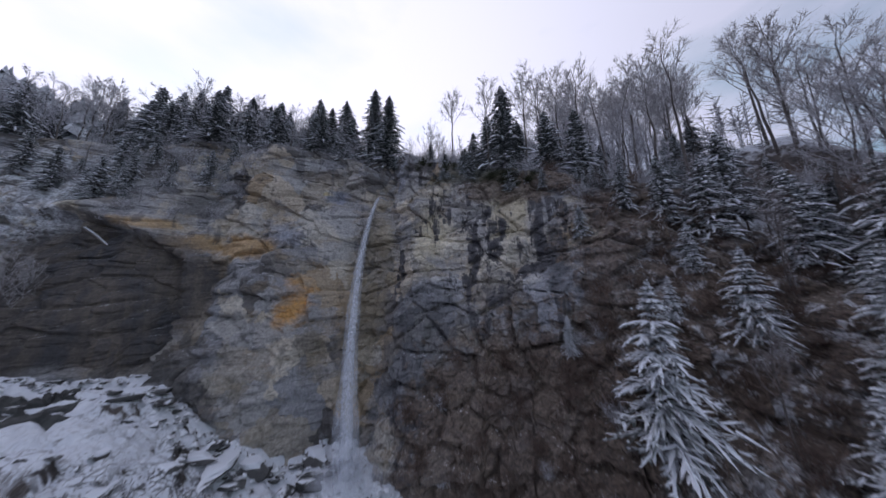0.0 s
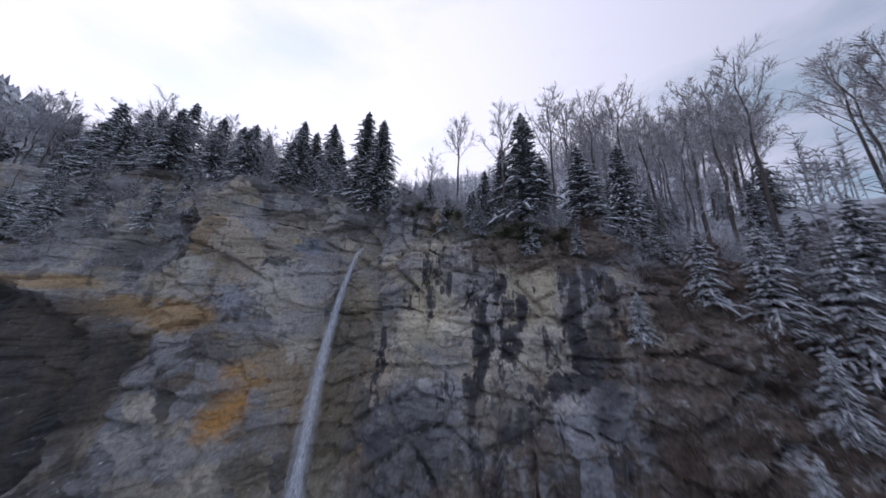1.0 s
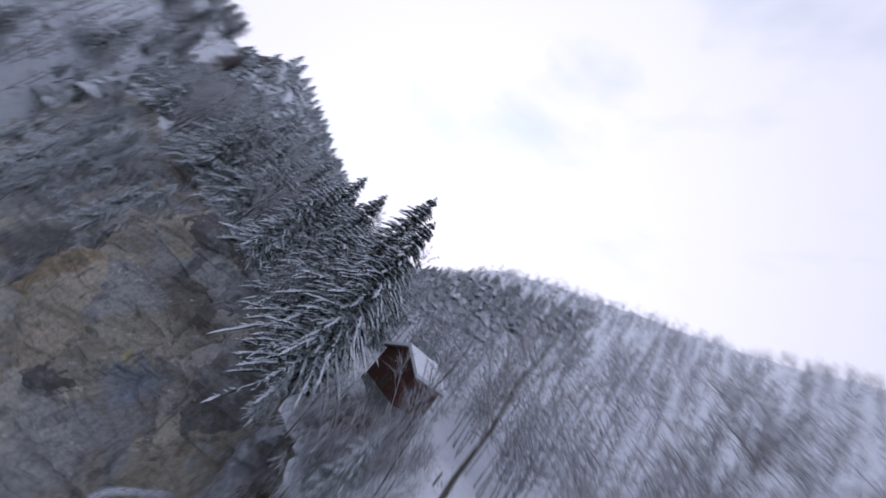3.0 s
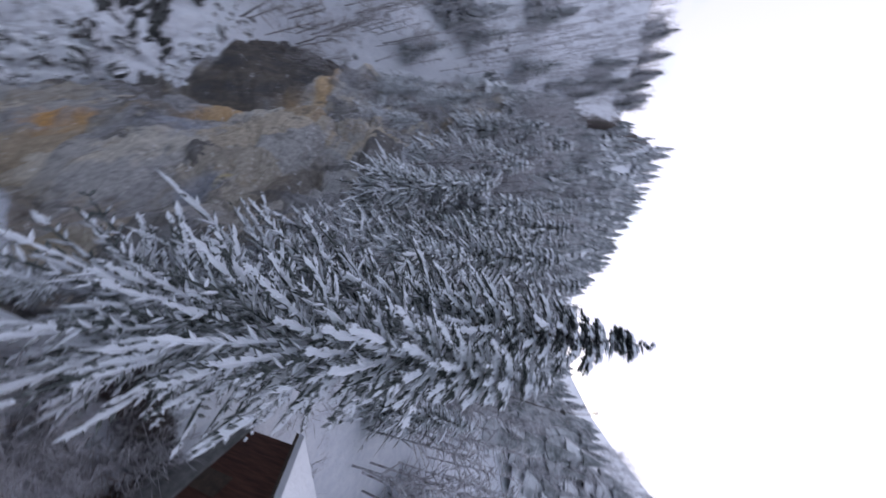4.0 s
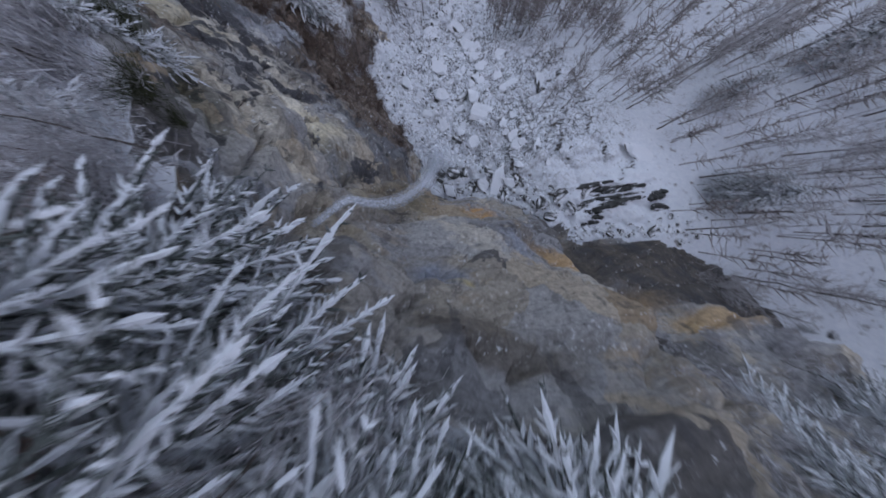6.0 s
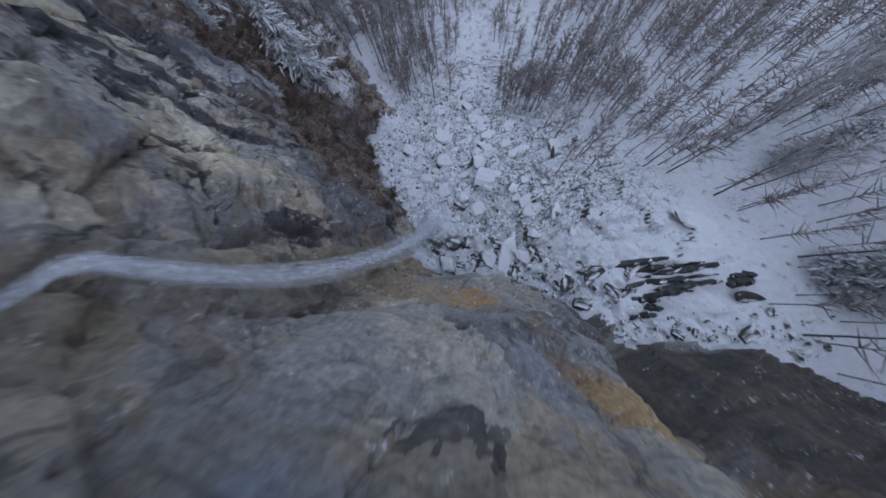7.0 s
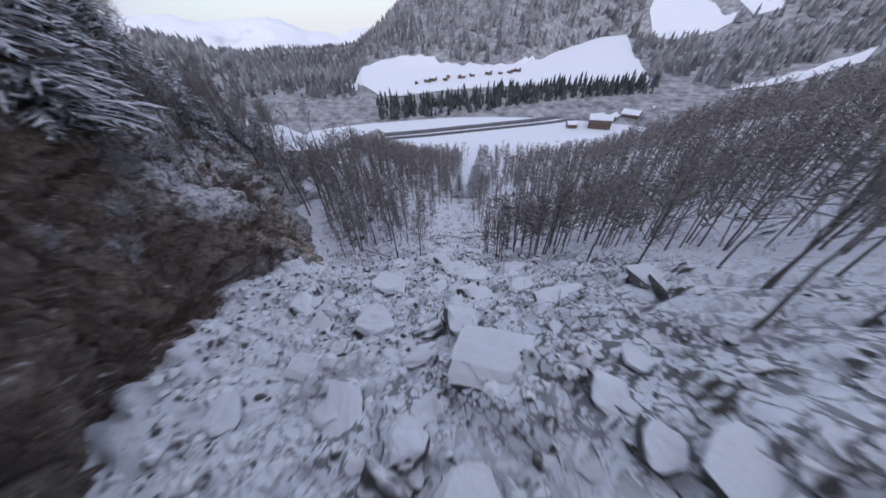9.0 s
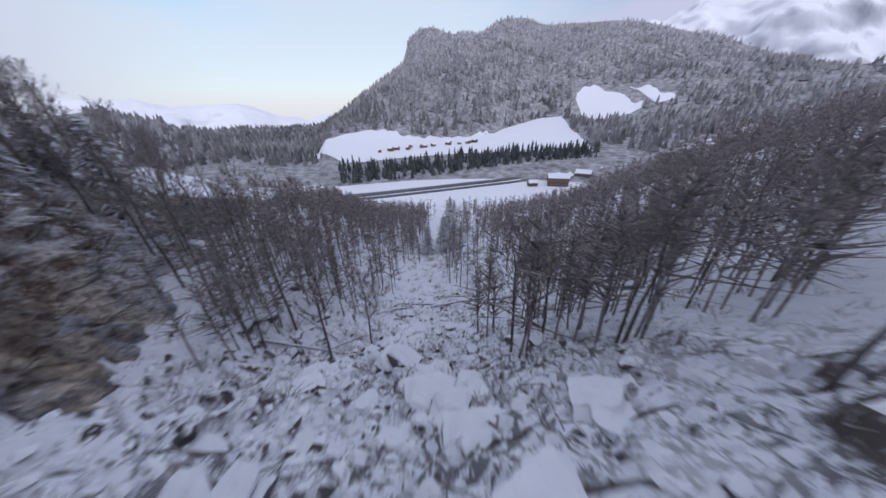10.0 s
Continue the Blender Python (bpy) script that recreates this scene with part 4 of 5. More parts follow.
KINDS = {
    "near": ([spruce(22, 11, 40, 10, 15, 0.25, 0.1, 0.55, M_NEARNEEDLE, 0.42, 0.15), spruce(21, 12, 38, 10, 15, 0.265, 0.08, 0.55, M_NEARNEEDLE, 0.42, 0.15)], (22, 21), "tall spruce tree heavily laden with fresh snow at the cliff edge", "spruce tree", "snowy spruces"),
    "fir": ([spruce(18, 13, 24, 8, 7, 0.30, 0.06, 0.95, M_NEEDLE, 0.3), spruce(17, 14, 22, 8, 7, 0.34, 0.04, 1.0, M_NEEDLE, 0.3), spruce(19, 15, 26, 8, 7, 0.26, 0.1, 0.9, M_NEEDLE, 0.3)], (18, 17, 19), "dark green spruce tree with snow on its branches", "spruce tree", "snowy spruces"),
    "frost": ([bare_tree(17, 31, 20, 9, 9, M_FROST, 0.12, "frosted_tree"), bare_tree(15, 32, 19, 9, 9, M_FROST, 0.08, "frosted_tree")], (17, 15), "leafless tree with twigs white with frost", "bare tree", "frosted bare trees"),
    "pale": ([bare_tree(18, 25, 17, 9, 9, M_PALE, 0.44), bare_tree(20, 26, 18, 9, 9, M_PALE, 0.5), bare_tree(19, 27, 16, 9, 9, M_PALE, 0.4)], (18, 20, 19), "slender leafless tree with snow-dusted pale grey twigs", "bare tree", "bare trees"),
    "bare": ([bare_tree(18, 21, 17, 9, 9, M_TWIG, 0.42), bare_tree(20, 22, 18, 9, 9, M_TWIG, 0.48), bare_tree(17, 23, 16, 9, 9, M_TWIG, 0.36), bare_tree(21, 24, 18, 9, 9, M_TWIG, 0.52)], (18, 20, 17, 21), "leafless grey-brown tree with slender dark trunk", "bare tree", "bare trees"),
}
USED = set()
rt = random.Random(3)


def put_tree(kind, x, y, z, height, variant=None):
    sources, nominal, label, category, group = KINDS[kind]
    i = rt.randrange(len(sources)) if variant is None else variant
    src, s = sources[i], height / nominal[i]
    if src.name in USED:
        ob = copy_thing(src, Matrix.Identity(4))
    else:
        USED.add(src.name)
        ob = src
    ob.matrix_basis = Matrix.Translation((x, y, z)) @ Matrix.Rotation(rt.random() * 6.28, 4, "Z") @ Matrix.Diagonal((s, s, s, 1))
    return tagged(ob, label, category, group)


def edge_y(x):
    return float(wall_y(x, top_z(x)) + wall_rough(x, top_z(x)))


# by the lip and along the edge
for kind, x, y, h, i in [("near", -0.2, 6.6, 23.5, 0), ("near", -5.2, 7.0, 24, 1), ("near", -20.8, 2.4, 20, 0), ("near", -25.5, 4, 18, 1), ("frost", 6.9, 5.4, 6.5, 0), ("frost", 10, 9.9, 8, 1), ("frost", 14.7, 7.5, 8, 0), ("frost", 5.4, 8, 5.5, 1), ("fir", 3.0, 4.6, 4, 1), ("fir", -3.2, 3.8, 4.5, 2), ("frost", -6, 9, 9, 0), ("near", -13, 4.5, 19.5, 0), ("near", -30, 0, 17, 1), ("fir", 28.3, 10.4, 22, 0),
                         ("pale", 16.9, 8.0, 23, 1), ("pale", 33, 9.5, 26, 0), ("fir", 22, 8, 9, 1), ("fir", 43, 14, 17, 2), ("frost", 9, 12.5, 14, 0),
                         ("pale", 44, 16, 29, 0), ("pale", 49, 18, 30, 1), ("pale", 54, 19, 33, 2), ("pale", 58, 21, 33, 0), ("pale", 40, 16, 28, 2), ("pale", 36, 15, 28, 2), ("pale", 63, 22, 35, 1), ("frost", 46, 20, 21, 0), ("frost", 52, 16, 19, 1), ("fir", 24, 13, 15, 2), ("fir", 31, 14, 14, 0), ("pale", 25.3, 7.6, 22, 2), ("fir", 37, 13, 16, 1), ("frost", 13, 9, 9, 1), ("fir", 11, 8.3, 6, 1),
                         ("frost", -7, 4.5, 10, 0), ("frost", -12, 3, 12, 1), ("fir", -16, 2.5, 16, 2)]:
    put_tree(kind, x, y, float(plateau_z(x, y)) - 0.2, h, i)
for i in range(150):
    x = -9 - 150 * rt.random() ** 1.2
    y = edge_y(x) + 2.0 + 50 * rt.random() ** 1.6
    if x > -14 and y > 8:
        continue
    kind = "fir" if rt.random() < 0.45 else "frost"
    put_tree(kind, x, y, float(plateau_z(x, y)) - 0.3, rt.uniform(11, 16) if x > -32 else rt.uniform(15, 23))
for i in range(40):
    x = -8 - 62 * rt.random()
    y = edge_y(x) + rt.uniform(0.4, 4.5)
    put_tree("frost" if rt.random() < 0.45 else "fir", x, y, float(plateau_z(x, y)) - 0.4, rt.uniform(9, 15) if x > -32 else rt.uniform(13, 20))
for i in range(56):
    x = 36 + 62 * rt.random()
    y = edge_y(x) + 8 + 42 * rt.random() ** 1.2
    kind = rt.choice(("pale", "pale", "pale", "bare", "frost", "fir"))
    put_tree(kind, x, y, float(plateau_z(x, y)) - 0.3, rt.uniform(11, 15) if kind == "fir" else rt.uniform(24, 31))
for i in range(34):
    x = rt.uniform(48, 96)
    y = edge_y(x) + rt.uniform(0, 20)
    put_tree("fir", x, y, float(plateau_z(x, y)) - 0.3, rt.uniform(6, 11))


def on_wall(x, z):
    return float(wall_y(x, z) + wall_rough(x, z))


# spruces on the broken slope below the edge
for x, z, h in [(46, -39, 18), (37.5, -31, 6), (41, -13, 6), (48, -9, 9), (53, -12, 11), (58, -15, 12), (62, -12, 14), (66, -20, 13), (71, -24, 15), (76, -30, 14), (57, -28, 10), (64, -33, 13),
                (70, -38, 12), (80, -40, 14), (54, -20, 7), (60, -42, 11), (50, -26, 6), (74, -20, 13), (67, -28, 9), (84, -46, 12)]:
    y = on_wall(x, z)
    put_tree("fir", x, y + 0.2, z - 0.6, h * (1.1 if x > 52 else 1.0))
for i in range(26):
    x = rt.uniform(56, 92)
    z = float(top_z(x)) - rt.uniform(0.5, 16)
    put_tree("fir" if rt.random() < 0.45 else "bare", x, on_wall(x, z) + 0.2, z - 0.6, rt.uniform(10, 17))
for x, z, h in [(55, -38, 12), (60, -48, 14), (66, -46, 13), (72, -50, 14), (52, -50, 10), (78, -52, 13), (62, -36, 11), (86, -55, 13), (92, -58, 14)]:
    put_tree("bare", x, on_wall(x, z) + 0.2, z - 0.6, h)
for x, z, h in [(-33, 2, 8), (-40, 0, 9), (-46, -2, 10), (-52, 1, 9), (-57, 4, 9), (-49, 6, 11), (-62, 2, 11), (-70, 6, 12)]:
    put_tree("fir" if h > 9 else "frost", x, on_wall(x, z) + 0.2, z - 0.6, h)
for i in range(60):
    x = rt.uniform(-95, -26)
    z = rt.uniform(-4, 13) if x > -56 else rt.uniform(-28, 14)
    put_tree("fir" if rt.random() < 0.4 else "frost", x, on_wall(x, z) + 0.3, z - 0.6, rt.uniform(4, 10))
for i in range(20):
    x = rt.uniform(16, 46)
    z = float(top_z(x)) - rt.uniform(0.3, 5)
    put_tree("fir", x, on_wall(x, z) + 0.2, z - 0.5, rt.uniform(3, 7))
# woods on the snowy slope where the cliff runs out
for i in range(50):
    x, y = rt.uniform(52, 120), rt.uniform(-48, 14)
    z = float(ground_z(x, y))
    if y > float(wall_y(x, z)) - 1.5 or (x < 80 and y > -26):
        continue
    put_tree("bare", x, y, z - 0.4, rt.uniform(12, 18))
for i in range(26):
    x = rt.uniform(84, 128)
    y = edge_y(x) + rt.uniform(1, 25)
    put_tree("bare", x, y, float(plateau_z(x, y)) - 0.4, rt.uniform(13, 18))


def centre_v(u):
    return float(np.interp(u, [0, 20, 40, 57, 75, 150], [0, -8, -14, -15, -4, 0]))


def gorge_place(rng, u0, u1):
    while True:
        u, v = rng.uniform(u0, u1), rng.uniform(-110, 130)
        dv = v - centre_v(u)
        if -(8 if u < 95 else 4) < dv < (16 if u < 70 else 5 + max(0, 95 - u) * 0.4) or (u < 32 and dv < 34):
            continue
        x, y = 3 + 0.73 * u - 0.68 * v, -15 - 0.68 * u - 0.73 * v
        z = float(ground_z(x, y))
        if y < float(wall_y(x, z)) - 4 and math.hypot(x - 21, y + 33) > 17:
            return x, y, z


for x, y, h in [(84, -26, 24), (82, -34, 22), (54, -41, 20), (70, -31, 24), (62, -39, 21), (91, -21, 24), (76, -37, 22), (97, -30, 22), (66, -45, 20), (88, -40, 22), (104, -24, 22), (78, -28, 23)]:
    put_tree("bare", x, y, float(ground_z(x, y)) - 0.4, h * 0.95)
for i in range(46):
    u, v = rt.uniform(-34, 32), rt.uniform(43, 78)
    x, y = 3 + 0.73 * u - 0.68 * v, -15 - 0.68 * u - 0.73 * v
    put_tree("pale", x, y, float(ground_z(x, y)) - 0.3, rt.uniform(13, 18))
for i in range(44):
    u = rt.uniform(12, 62)
    v = centre_v(u) + rt.uniform(20, 52)
    x, y = 3 + 0.73 * u - 0.68 * v, -15 - 0.68 * u - 0.73 * v
    if math.hypot(x - 21, y + 33) > 17:
        put_tree("bare", x, y, float(ground_z(x, y)) - 0.3, rt.uniform(11, 15))
for i in range(50):
    x, y, z = gorge_place(rt, 22, 100)
    put_tree("bare", x, y, z - 0.3, rt.uniform(11, 16))
for x, y, h in [(109, -121, 22), (106, -117, 20), (96, -104, 17), (101, -112, 18), (99, -98, 15)]:
    put_tree("fir", x, y, float(ground_z(x, y)) - 0.3, h)


def thin_woods(name, places, material, label, twigs=56):
    """Many far leafless trees in one mesh."""
    rng = np.random.default_rng(12)
    V, F = [], []
    for x, y, z, h in places:
        p = np.array([x, y, z - 0.6])
        top = p + (rng.normal() * 0.04 * h, rng.normal() * 0.04 * h, h * 0.95)
        tube(V, F, p, top, 0.14, 0.03, 3)
        for k in range(twigs):
            f = 0.35 + 0.62 * rng.random()
            o = p + (top - p) * f
            d = rng.normal(size=3) * (0.8, 0.8, 0.35) + (0, 0, 0.55)
            ribbon(V, F, o, o + d * h * 0.19 * (1.35 - f), 0.10, rng)
    return tagged(mesh_ob(name, V, F, material), label, "woodland", kind="stuff")


west = []
while len(west) < 1150:
    u, v = rt.uniform(-150, 34), rt.uniform(52, 245)
    x, y = 3 + 0.73 * u - 0.68 * v, -15 - 0.68 * u - 0.73 * v
    z = float(ground_z(x, y))
    if y < float(wall_y(x, z)) - 5:
        west.append((x, y, z, rt.uniform(12, 19)))
for k, (x, y, z, h) in enumerate(west[:75]):
    put_tree("fir", x, y, z - 0.3, h)
thin_woods("west_woods", west[75:], M_FROST, "frosted leafless woods on the slope closing the gorge", 40)
slope = []
while len(slope) < 1000:
    u, dv = rt.uniform(-20, 190), rt.uniform(22, 150)
    v = centre_v(u) + dv
    x, y = 3 + 0.73 * u - 0.68 * v, -15 - 0.68 * u - 0.73 * v
    if (u < 34 and dv < 44) or math.hypot(x - 21, y + 33) < 20:
        continue
    slope.append((x, y, float(ground_z(x, y)), rt.uniform(11, 16)))
while len(slope) < 1480:
    u, dv = rt.uniform(52, 200), -rt.uniform(9, 105)
    v = centre_v(u) + dv
    x, y = 3 + 0.73 * u - 0.68 * v, -15 - 0.68 * u - 0.73 * v
    z = float(ground_z(x, y))
    if y < float(wall_y(x, z)) - 3:
        slope.append((x, y, z, rt.uniform(11, 16)))
thin_woods("slope_saplings", slope, M_TWIG, "dense grey-brown leafless woods on the snowy slope", 48)
thin_woods("gorge_woods", [(*gorge_place(rt, 40, 225), rt.uniform(11, 16)) for i in range(900)], M_TWIG, "leafless grey-brown woods on the gorge slopes")
places = []
while len(places) < 2000:
    a, d = math.radians(rt.uniform(12, 142)), 24 + 316 * rt.random() ** 1.15
    x, y = 2 + d * math.cos(a), 5 + d * math.sin(a)
    if y < edge_y(x) + 14 or (d < 60 and rt.random() < 0.3) or math.hypot(x - 1, y - 17) < 11:
        continue
    places.append((x, y, float(plateau_z(x, y)), rt.uniform(10, 18)))
thin_woods("hill_woods", places, M_FROST, "frosted leafless woods on the hillside above the cliff", 44)
places = []
for i in range(330):
    x = rt.uniform(-258, -92)
    z = float(top_z(x)) - 34 * rt.random() ** 1.3
    h = rt.uniform(8, 16)
    places.append((x, on_wall(x, z) + 0.4, z - 0.5, h, h * rt.uniform(0.2, 0.3)))
while len(places) < 850:
    x = rt.uniform(-255, -30)
    y = edge_y(x) + 15 + 130 * rt.random()
    h = rt.uniform(11, 20)
    places.append((x, y, float(plateau_z(x, y)) - 0.5, h, h * rt.uniform(0.2, 0.3)))
cone_trees("slope_woods", places, M_SLOPETREE, "snow-laden spruces on the slope behind the cliff edge", 7, 4)


# ---------------------------------------------------------------- shrubs
def shrub(seed, material, height, n, spread):
    rng = np.random.default_rng(seed)
    V, F = [], []
    for i in range(n):
        az, t = rng.random() * 6.28, rng.random()
        p = np.array([0.35 * rng.normal(), 0.35 * rng.normal(), -0.3])
        d = np.array([math.cos(az) * spread * t, math.sin(az) * spread * t, 1.0]) * height * (0.6 + 0.5 * rng.random())
        m = p + d * 0.55 + rng.normal(size=3) * 0.08 * height
        e = p + d + rng.normal(size=3) * 0.15 * height
        ribbon(V, F, p, m, 0.03, rng)
        ribbon(V, F, p + (m - p) * 0.8, e, 0.03, rng)
        for k in range(4):
            o = p + (e - p) * (0.35 + 0.6 * rng.random())
            ribbon(V, F, o, o + (d * 0.25 + rng.normal(size=3) * 0.22 * height), 0.022, rng)
    return mesh_ob("shrub", V, F, material)


SHRUBS = {"brown": [shrub(41, M_SCRUB, 1.8, 60, 0.9), shrub(42, M_SCRUB, 2.4, 60, 0.7)], "moss": [shrub(45, M_MOSS, 1.6, 110, 1.3)], "white": [shrub(43, M_FROST, 2.0, 70, 0.8), shrub(44, M_FROST, 2.8, 70, 0.6)]}


def put_shrub(kind, x, y, z, s):
    src = rt.choice(SHRUBS[kind])
    ob = copy_thing(src, Matrix.Identity(4)) if src.name in USED else src
    USED.add(src.name)
    ob.matrix_basis = Matrix.Translation((x, y, z)) @ Matrix.Rotation(rt.random() * 6.28, 4, "Z") @ Matrix.Rotation(rt.uniform(0.0, 0.5), 4, "X") @ Matrix.Diagonal((s, s, s, 1))
    tagged(ob, "tangled brown leafless shrub on the broken slope" if kind == "brown" else "low dark green mossy brush under the cliff edge" if kind == "moss" else "leafless shrub white with frost and snow", "shrub", "shrubs on the cliff")


for i in range(90):
    x = 12 + 75 * rt.random()
    z = rt.uniform(-60, -3) if x > 42 else rt.uniform(-58, -27)
    put_shrub("brown" if rt.random() < 0.6 else "white", x, on_wall(x, z) + 0.1, z - 0.2, rt.uniform(0.7, 1.5))
for i in range(45):
    x = rt.uniform(6, 60)
    y = edge_y(x) + rt.uniform(0.4, 5)
    put_shrub("brown" if rt.random() < 0.5 and x > 26 else "white", x, y, float(plateau_z(x, y)) - 0.1, rt.uniform(0.8, 1.6))
for i in range(50):
    x = rt.uniform(-70, -3)
    y = edge_y(x) + rt.uniform(0.3, 4)
    put_shrub("white", x, y, float(plateau_z(x, y)) - 0.1, rt.uniform(0.8, 1.7))
for i in range(34):
    x, z = rt.uniform(-62, -27), rt.uniform(-8, 12)
    put_shrub("white", x, on_wall(x, z) + 0.1, z - 0.2, rt.uniform(0.6, 1.2))
for i in range(40):
    x = rt.uniform(-3, 9)
    y = edge_y(x) + rt.uniform(0.5, 12)
    put_shrub("white" if rt.random() < 0.85 else "brown", x, y, float(plateau_z(x, y)) - 0.1, rt.uniform(0.6, 1.3))
for i in range(22):
    x = rt.uniform(4, 34)
    z = float(top_z(x)) - rt.uniform(0.2, 3.5)
    put_shrub("moss", x, on_wall(x, z), z - 0.3, rt.uniform(0.5, 1.0))


def brushwood(name, places, material, label, stems=26):
    """Many low shrubs in one mesh."""
    rng = np.random.default_rng(21)
    V, F = [], []
    for x, y, z, h in places:
        p = np.array([x, y, z])
        for k in range(stems):
            o = p + (0.4 * rng.normal(), 0.4 * rng.normal(), -0.3)
            d = np.array([0.55 * rng.normal(), 0.55 * rng.normal() - 0.15, 0.9]) * h * (0.5 + 0.6 * rng.random())
            ribbon(V, F, o, o + d, 0.035, rng)
            o2 = o + d * (0.3 + 0.5 * rng.random())
            ribbon(V, F, o2, o2 + d * 0.4 + rng.normal(size=3) * 0.3 * h, 0.03, rng)
    return tagged(mesh_ob(name, V, F, material), label, "brushwood", kind="stuff")


places = []
for i in range(620):
    x = 24 + 56 * rt.random() ** 0.8
    z = rt.uniform(-62, float(top_z(x)) - 1) if x > 44 else rt.uniform(-60, -30)
    places.append((x, on_wall(x, z), z, rt.uniform(1.0, 2.6)))
brushwood("brushwood", places, M_SCRUB, "dense brown leafless brush on the steep slope")
places = []
for i in range(420):
    x = rt.uniform(38, 95)
    y = edge_y(x) + rt.uniform(0, 26)
    places.append((x, y, float(plateau_z(x, y)), rt.uniform(0.8, 2.0)))
for i in range(260):
    x = rt.uniform(-90, 38)
    y = edge_y(x) + rt.uniform(0.5, 22)
    if not (-3 < x < 8 and 13 < y < 22):
        places.append((x, y, float(plateau_z(x, y)), rt.uniform(0.7, 1.6)))
for i in range(240):
    x = rt.uniform(-45, 34)
    y = edge_y(x) + rt.uniform(-0.4, 2.5)
    places.append((x, y, float(plateau_z(x, y)), rt.uniform(0.6, 1.5)))
for i in range(190):
    x = rt.uniform(46, 96)
    z = rt.uniform(-62, float(top_z(x)) - 1)
    places.append((x, on_wall(x, z), z, rt.uniform(0.7, 1.7)))
for i in range(330):
    x = -22 - 75 * rt.random()
    z = rt.uniform(-2, 14) if x > -54 else rt.uniform(-32, 15)
    places.append((x, on_wall(x, z), z, rt.uniform(0.7, 1.8)))
brushwood("frosted_brush", places, M_FROST, "low frosted brush on the snowy ground above the cliff", 20)
places = []
for i in range(420):
    u = rt.uniform(38, 120)
    v = centre_v(u) + rt.choice((-1, 1)) * abs(rt.gauss(0, 18))
    x, y = 3 + 0.73 * u - 0.68 * v, -15 - 0.68 * u - 0.73 * v
    places.append((x, y, float(ground_z(x, y)), rt.uniform(0.8, 2.2)))
brushwood("stream_brush", places, M_TWIG, "brown undergrowth along the gorge stream", 20)
places = []
for i in range(300):
    u, v = rt.uniform(6, 60), rt.uniform(8, 62)
    v += centre_v(u)
    x, y = 3 + 0.73 * u - 0.68 * v, -15 - 0.68 * u - 0.73 * v
    if math.hypot(x - 21, y + 33) > 6:
        places.append((x, y, float(ground_z(x, y)), rt.uniform(0.5, 1.4)))
brushwood("open_brush", places, M_PALE, "thin snow-dusted saplings standing in the open snow", 12)


# ---------------------------------------------------------------- boulders
def boulder(seed, flat, rock=M_BOULDER):
    rng = np.random.default_rng(seed)
    root = new("boulder")
    bm = bmesh.new()
    bmesh.ops.create_icosphere(bm, subdivisions=3, radius=1.0)
    planes = [(v / np.linalg.norm(v), 0.50 + 0.30 * rng.random()) for v in rng.normal(size=(9, 3))]
    top_n = np.array([0.18 * rng.normal(), 0.18 * rng.normal(), 1.0])
    planes.append((top_n / np.linalg.norm(top_n), 0.42 + 0.12 * rng.random()))
    for k in range(4):
        a = 1.57 * k + 0.5 * rng.normal()
        side = np.array([math.cos(a), math.sin(a), 0.15 * rng.normal()])
        planes.append((side / np.linalg.norm(side), 0.55 + 0.2 * rng.random()))
    for v in bm.verts:
        p = np.array(v.co)
        for nrm, dist in planes:
            over = p @ nrm - dist
            if over > 0:
                p = p - nrm * over
        p = p * (1.25, 1.25, flat * 1.5) * (1 + 0.03 * rng.normal())
        v.co = p
    V = np.array([v.co[:] for v in bm.verts])
    F = [tuple(v.index for v in f.verts) for f in bm.faces]
    bm.free()
    child("rock", V, F, rock, root)
    top = V[:, 2].max()
    keep = [f for f in F if min(V[i, 2] for i in f) > top * 0.32]
    used = sorted({i for f in keep for i in f})
    idx = {i: k for k, i in enumerate(used)}
    C = V[used] * (1.03, 1.03, 1.0)
    lift = 0.09 * np.clip((C[:, 2] / top - 0.4) * 4, -0.3, 1)
    C[:, 2] += lift
    child("snow_cap", C, [tuple(idx[i] for i in f) for f in keep], M_CAP, root, False, "flat cap of fresh snow")
    return root


def dark_slab(seed):
    ob = boulder(seed, 0.32, M_SLAB)
    cap = [c for c in ob.children if c.name.startswith("snow_cap")][0]
    bpy.data.objects.remove(cap)
    return ob


BOULDERS = [boulder(60 + i, f) for i, f in enumerate((0.55, 0.45, 0.7, 0.38, 0.5))]
SLABS = [dark_slab(71), dark_slab(72), dark_slab(73)]


def put_boulder(src, x, y, size, turn=None, tilt=0.0, sink=0.3, label="snow-capped grey limestone boulder on the gorge floor"):
    ob = copy_thing(src, Matrix.Identity(4)) if src.name in USED else src
    USED.add(src.name)
    sx, sy, sz = size
    z = float(ground_z(x, y)) + sz * (0.5 - sink)
    ob.matrix_basis = Matrix.Translation((x, y, z)) @ Matrix.Rotation(rt.random() * 6.28 if turn is None else turn, 4, "Z") @ Matrix.Rotation(tilt, 4, "X") @ Matrix.Diagonal((sx, sy, sz * 1.1, 1))
    return tagged(ob, label, "boulder", "boulders")


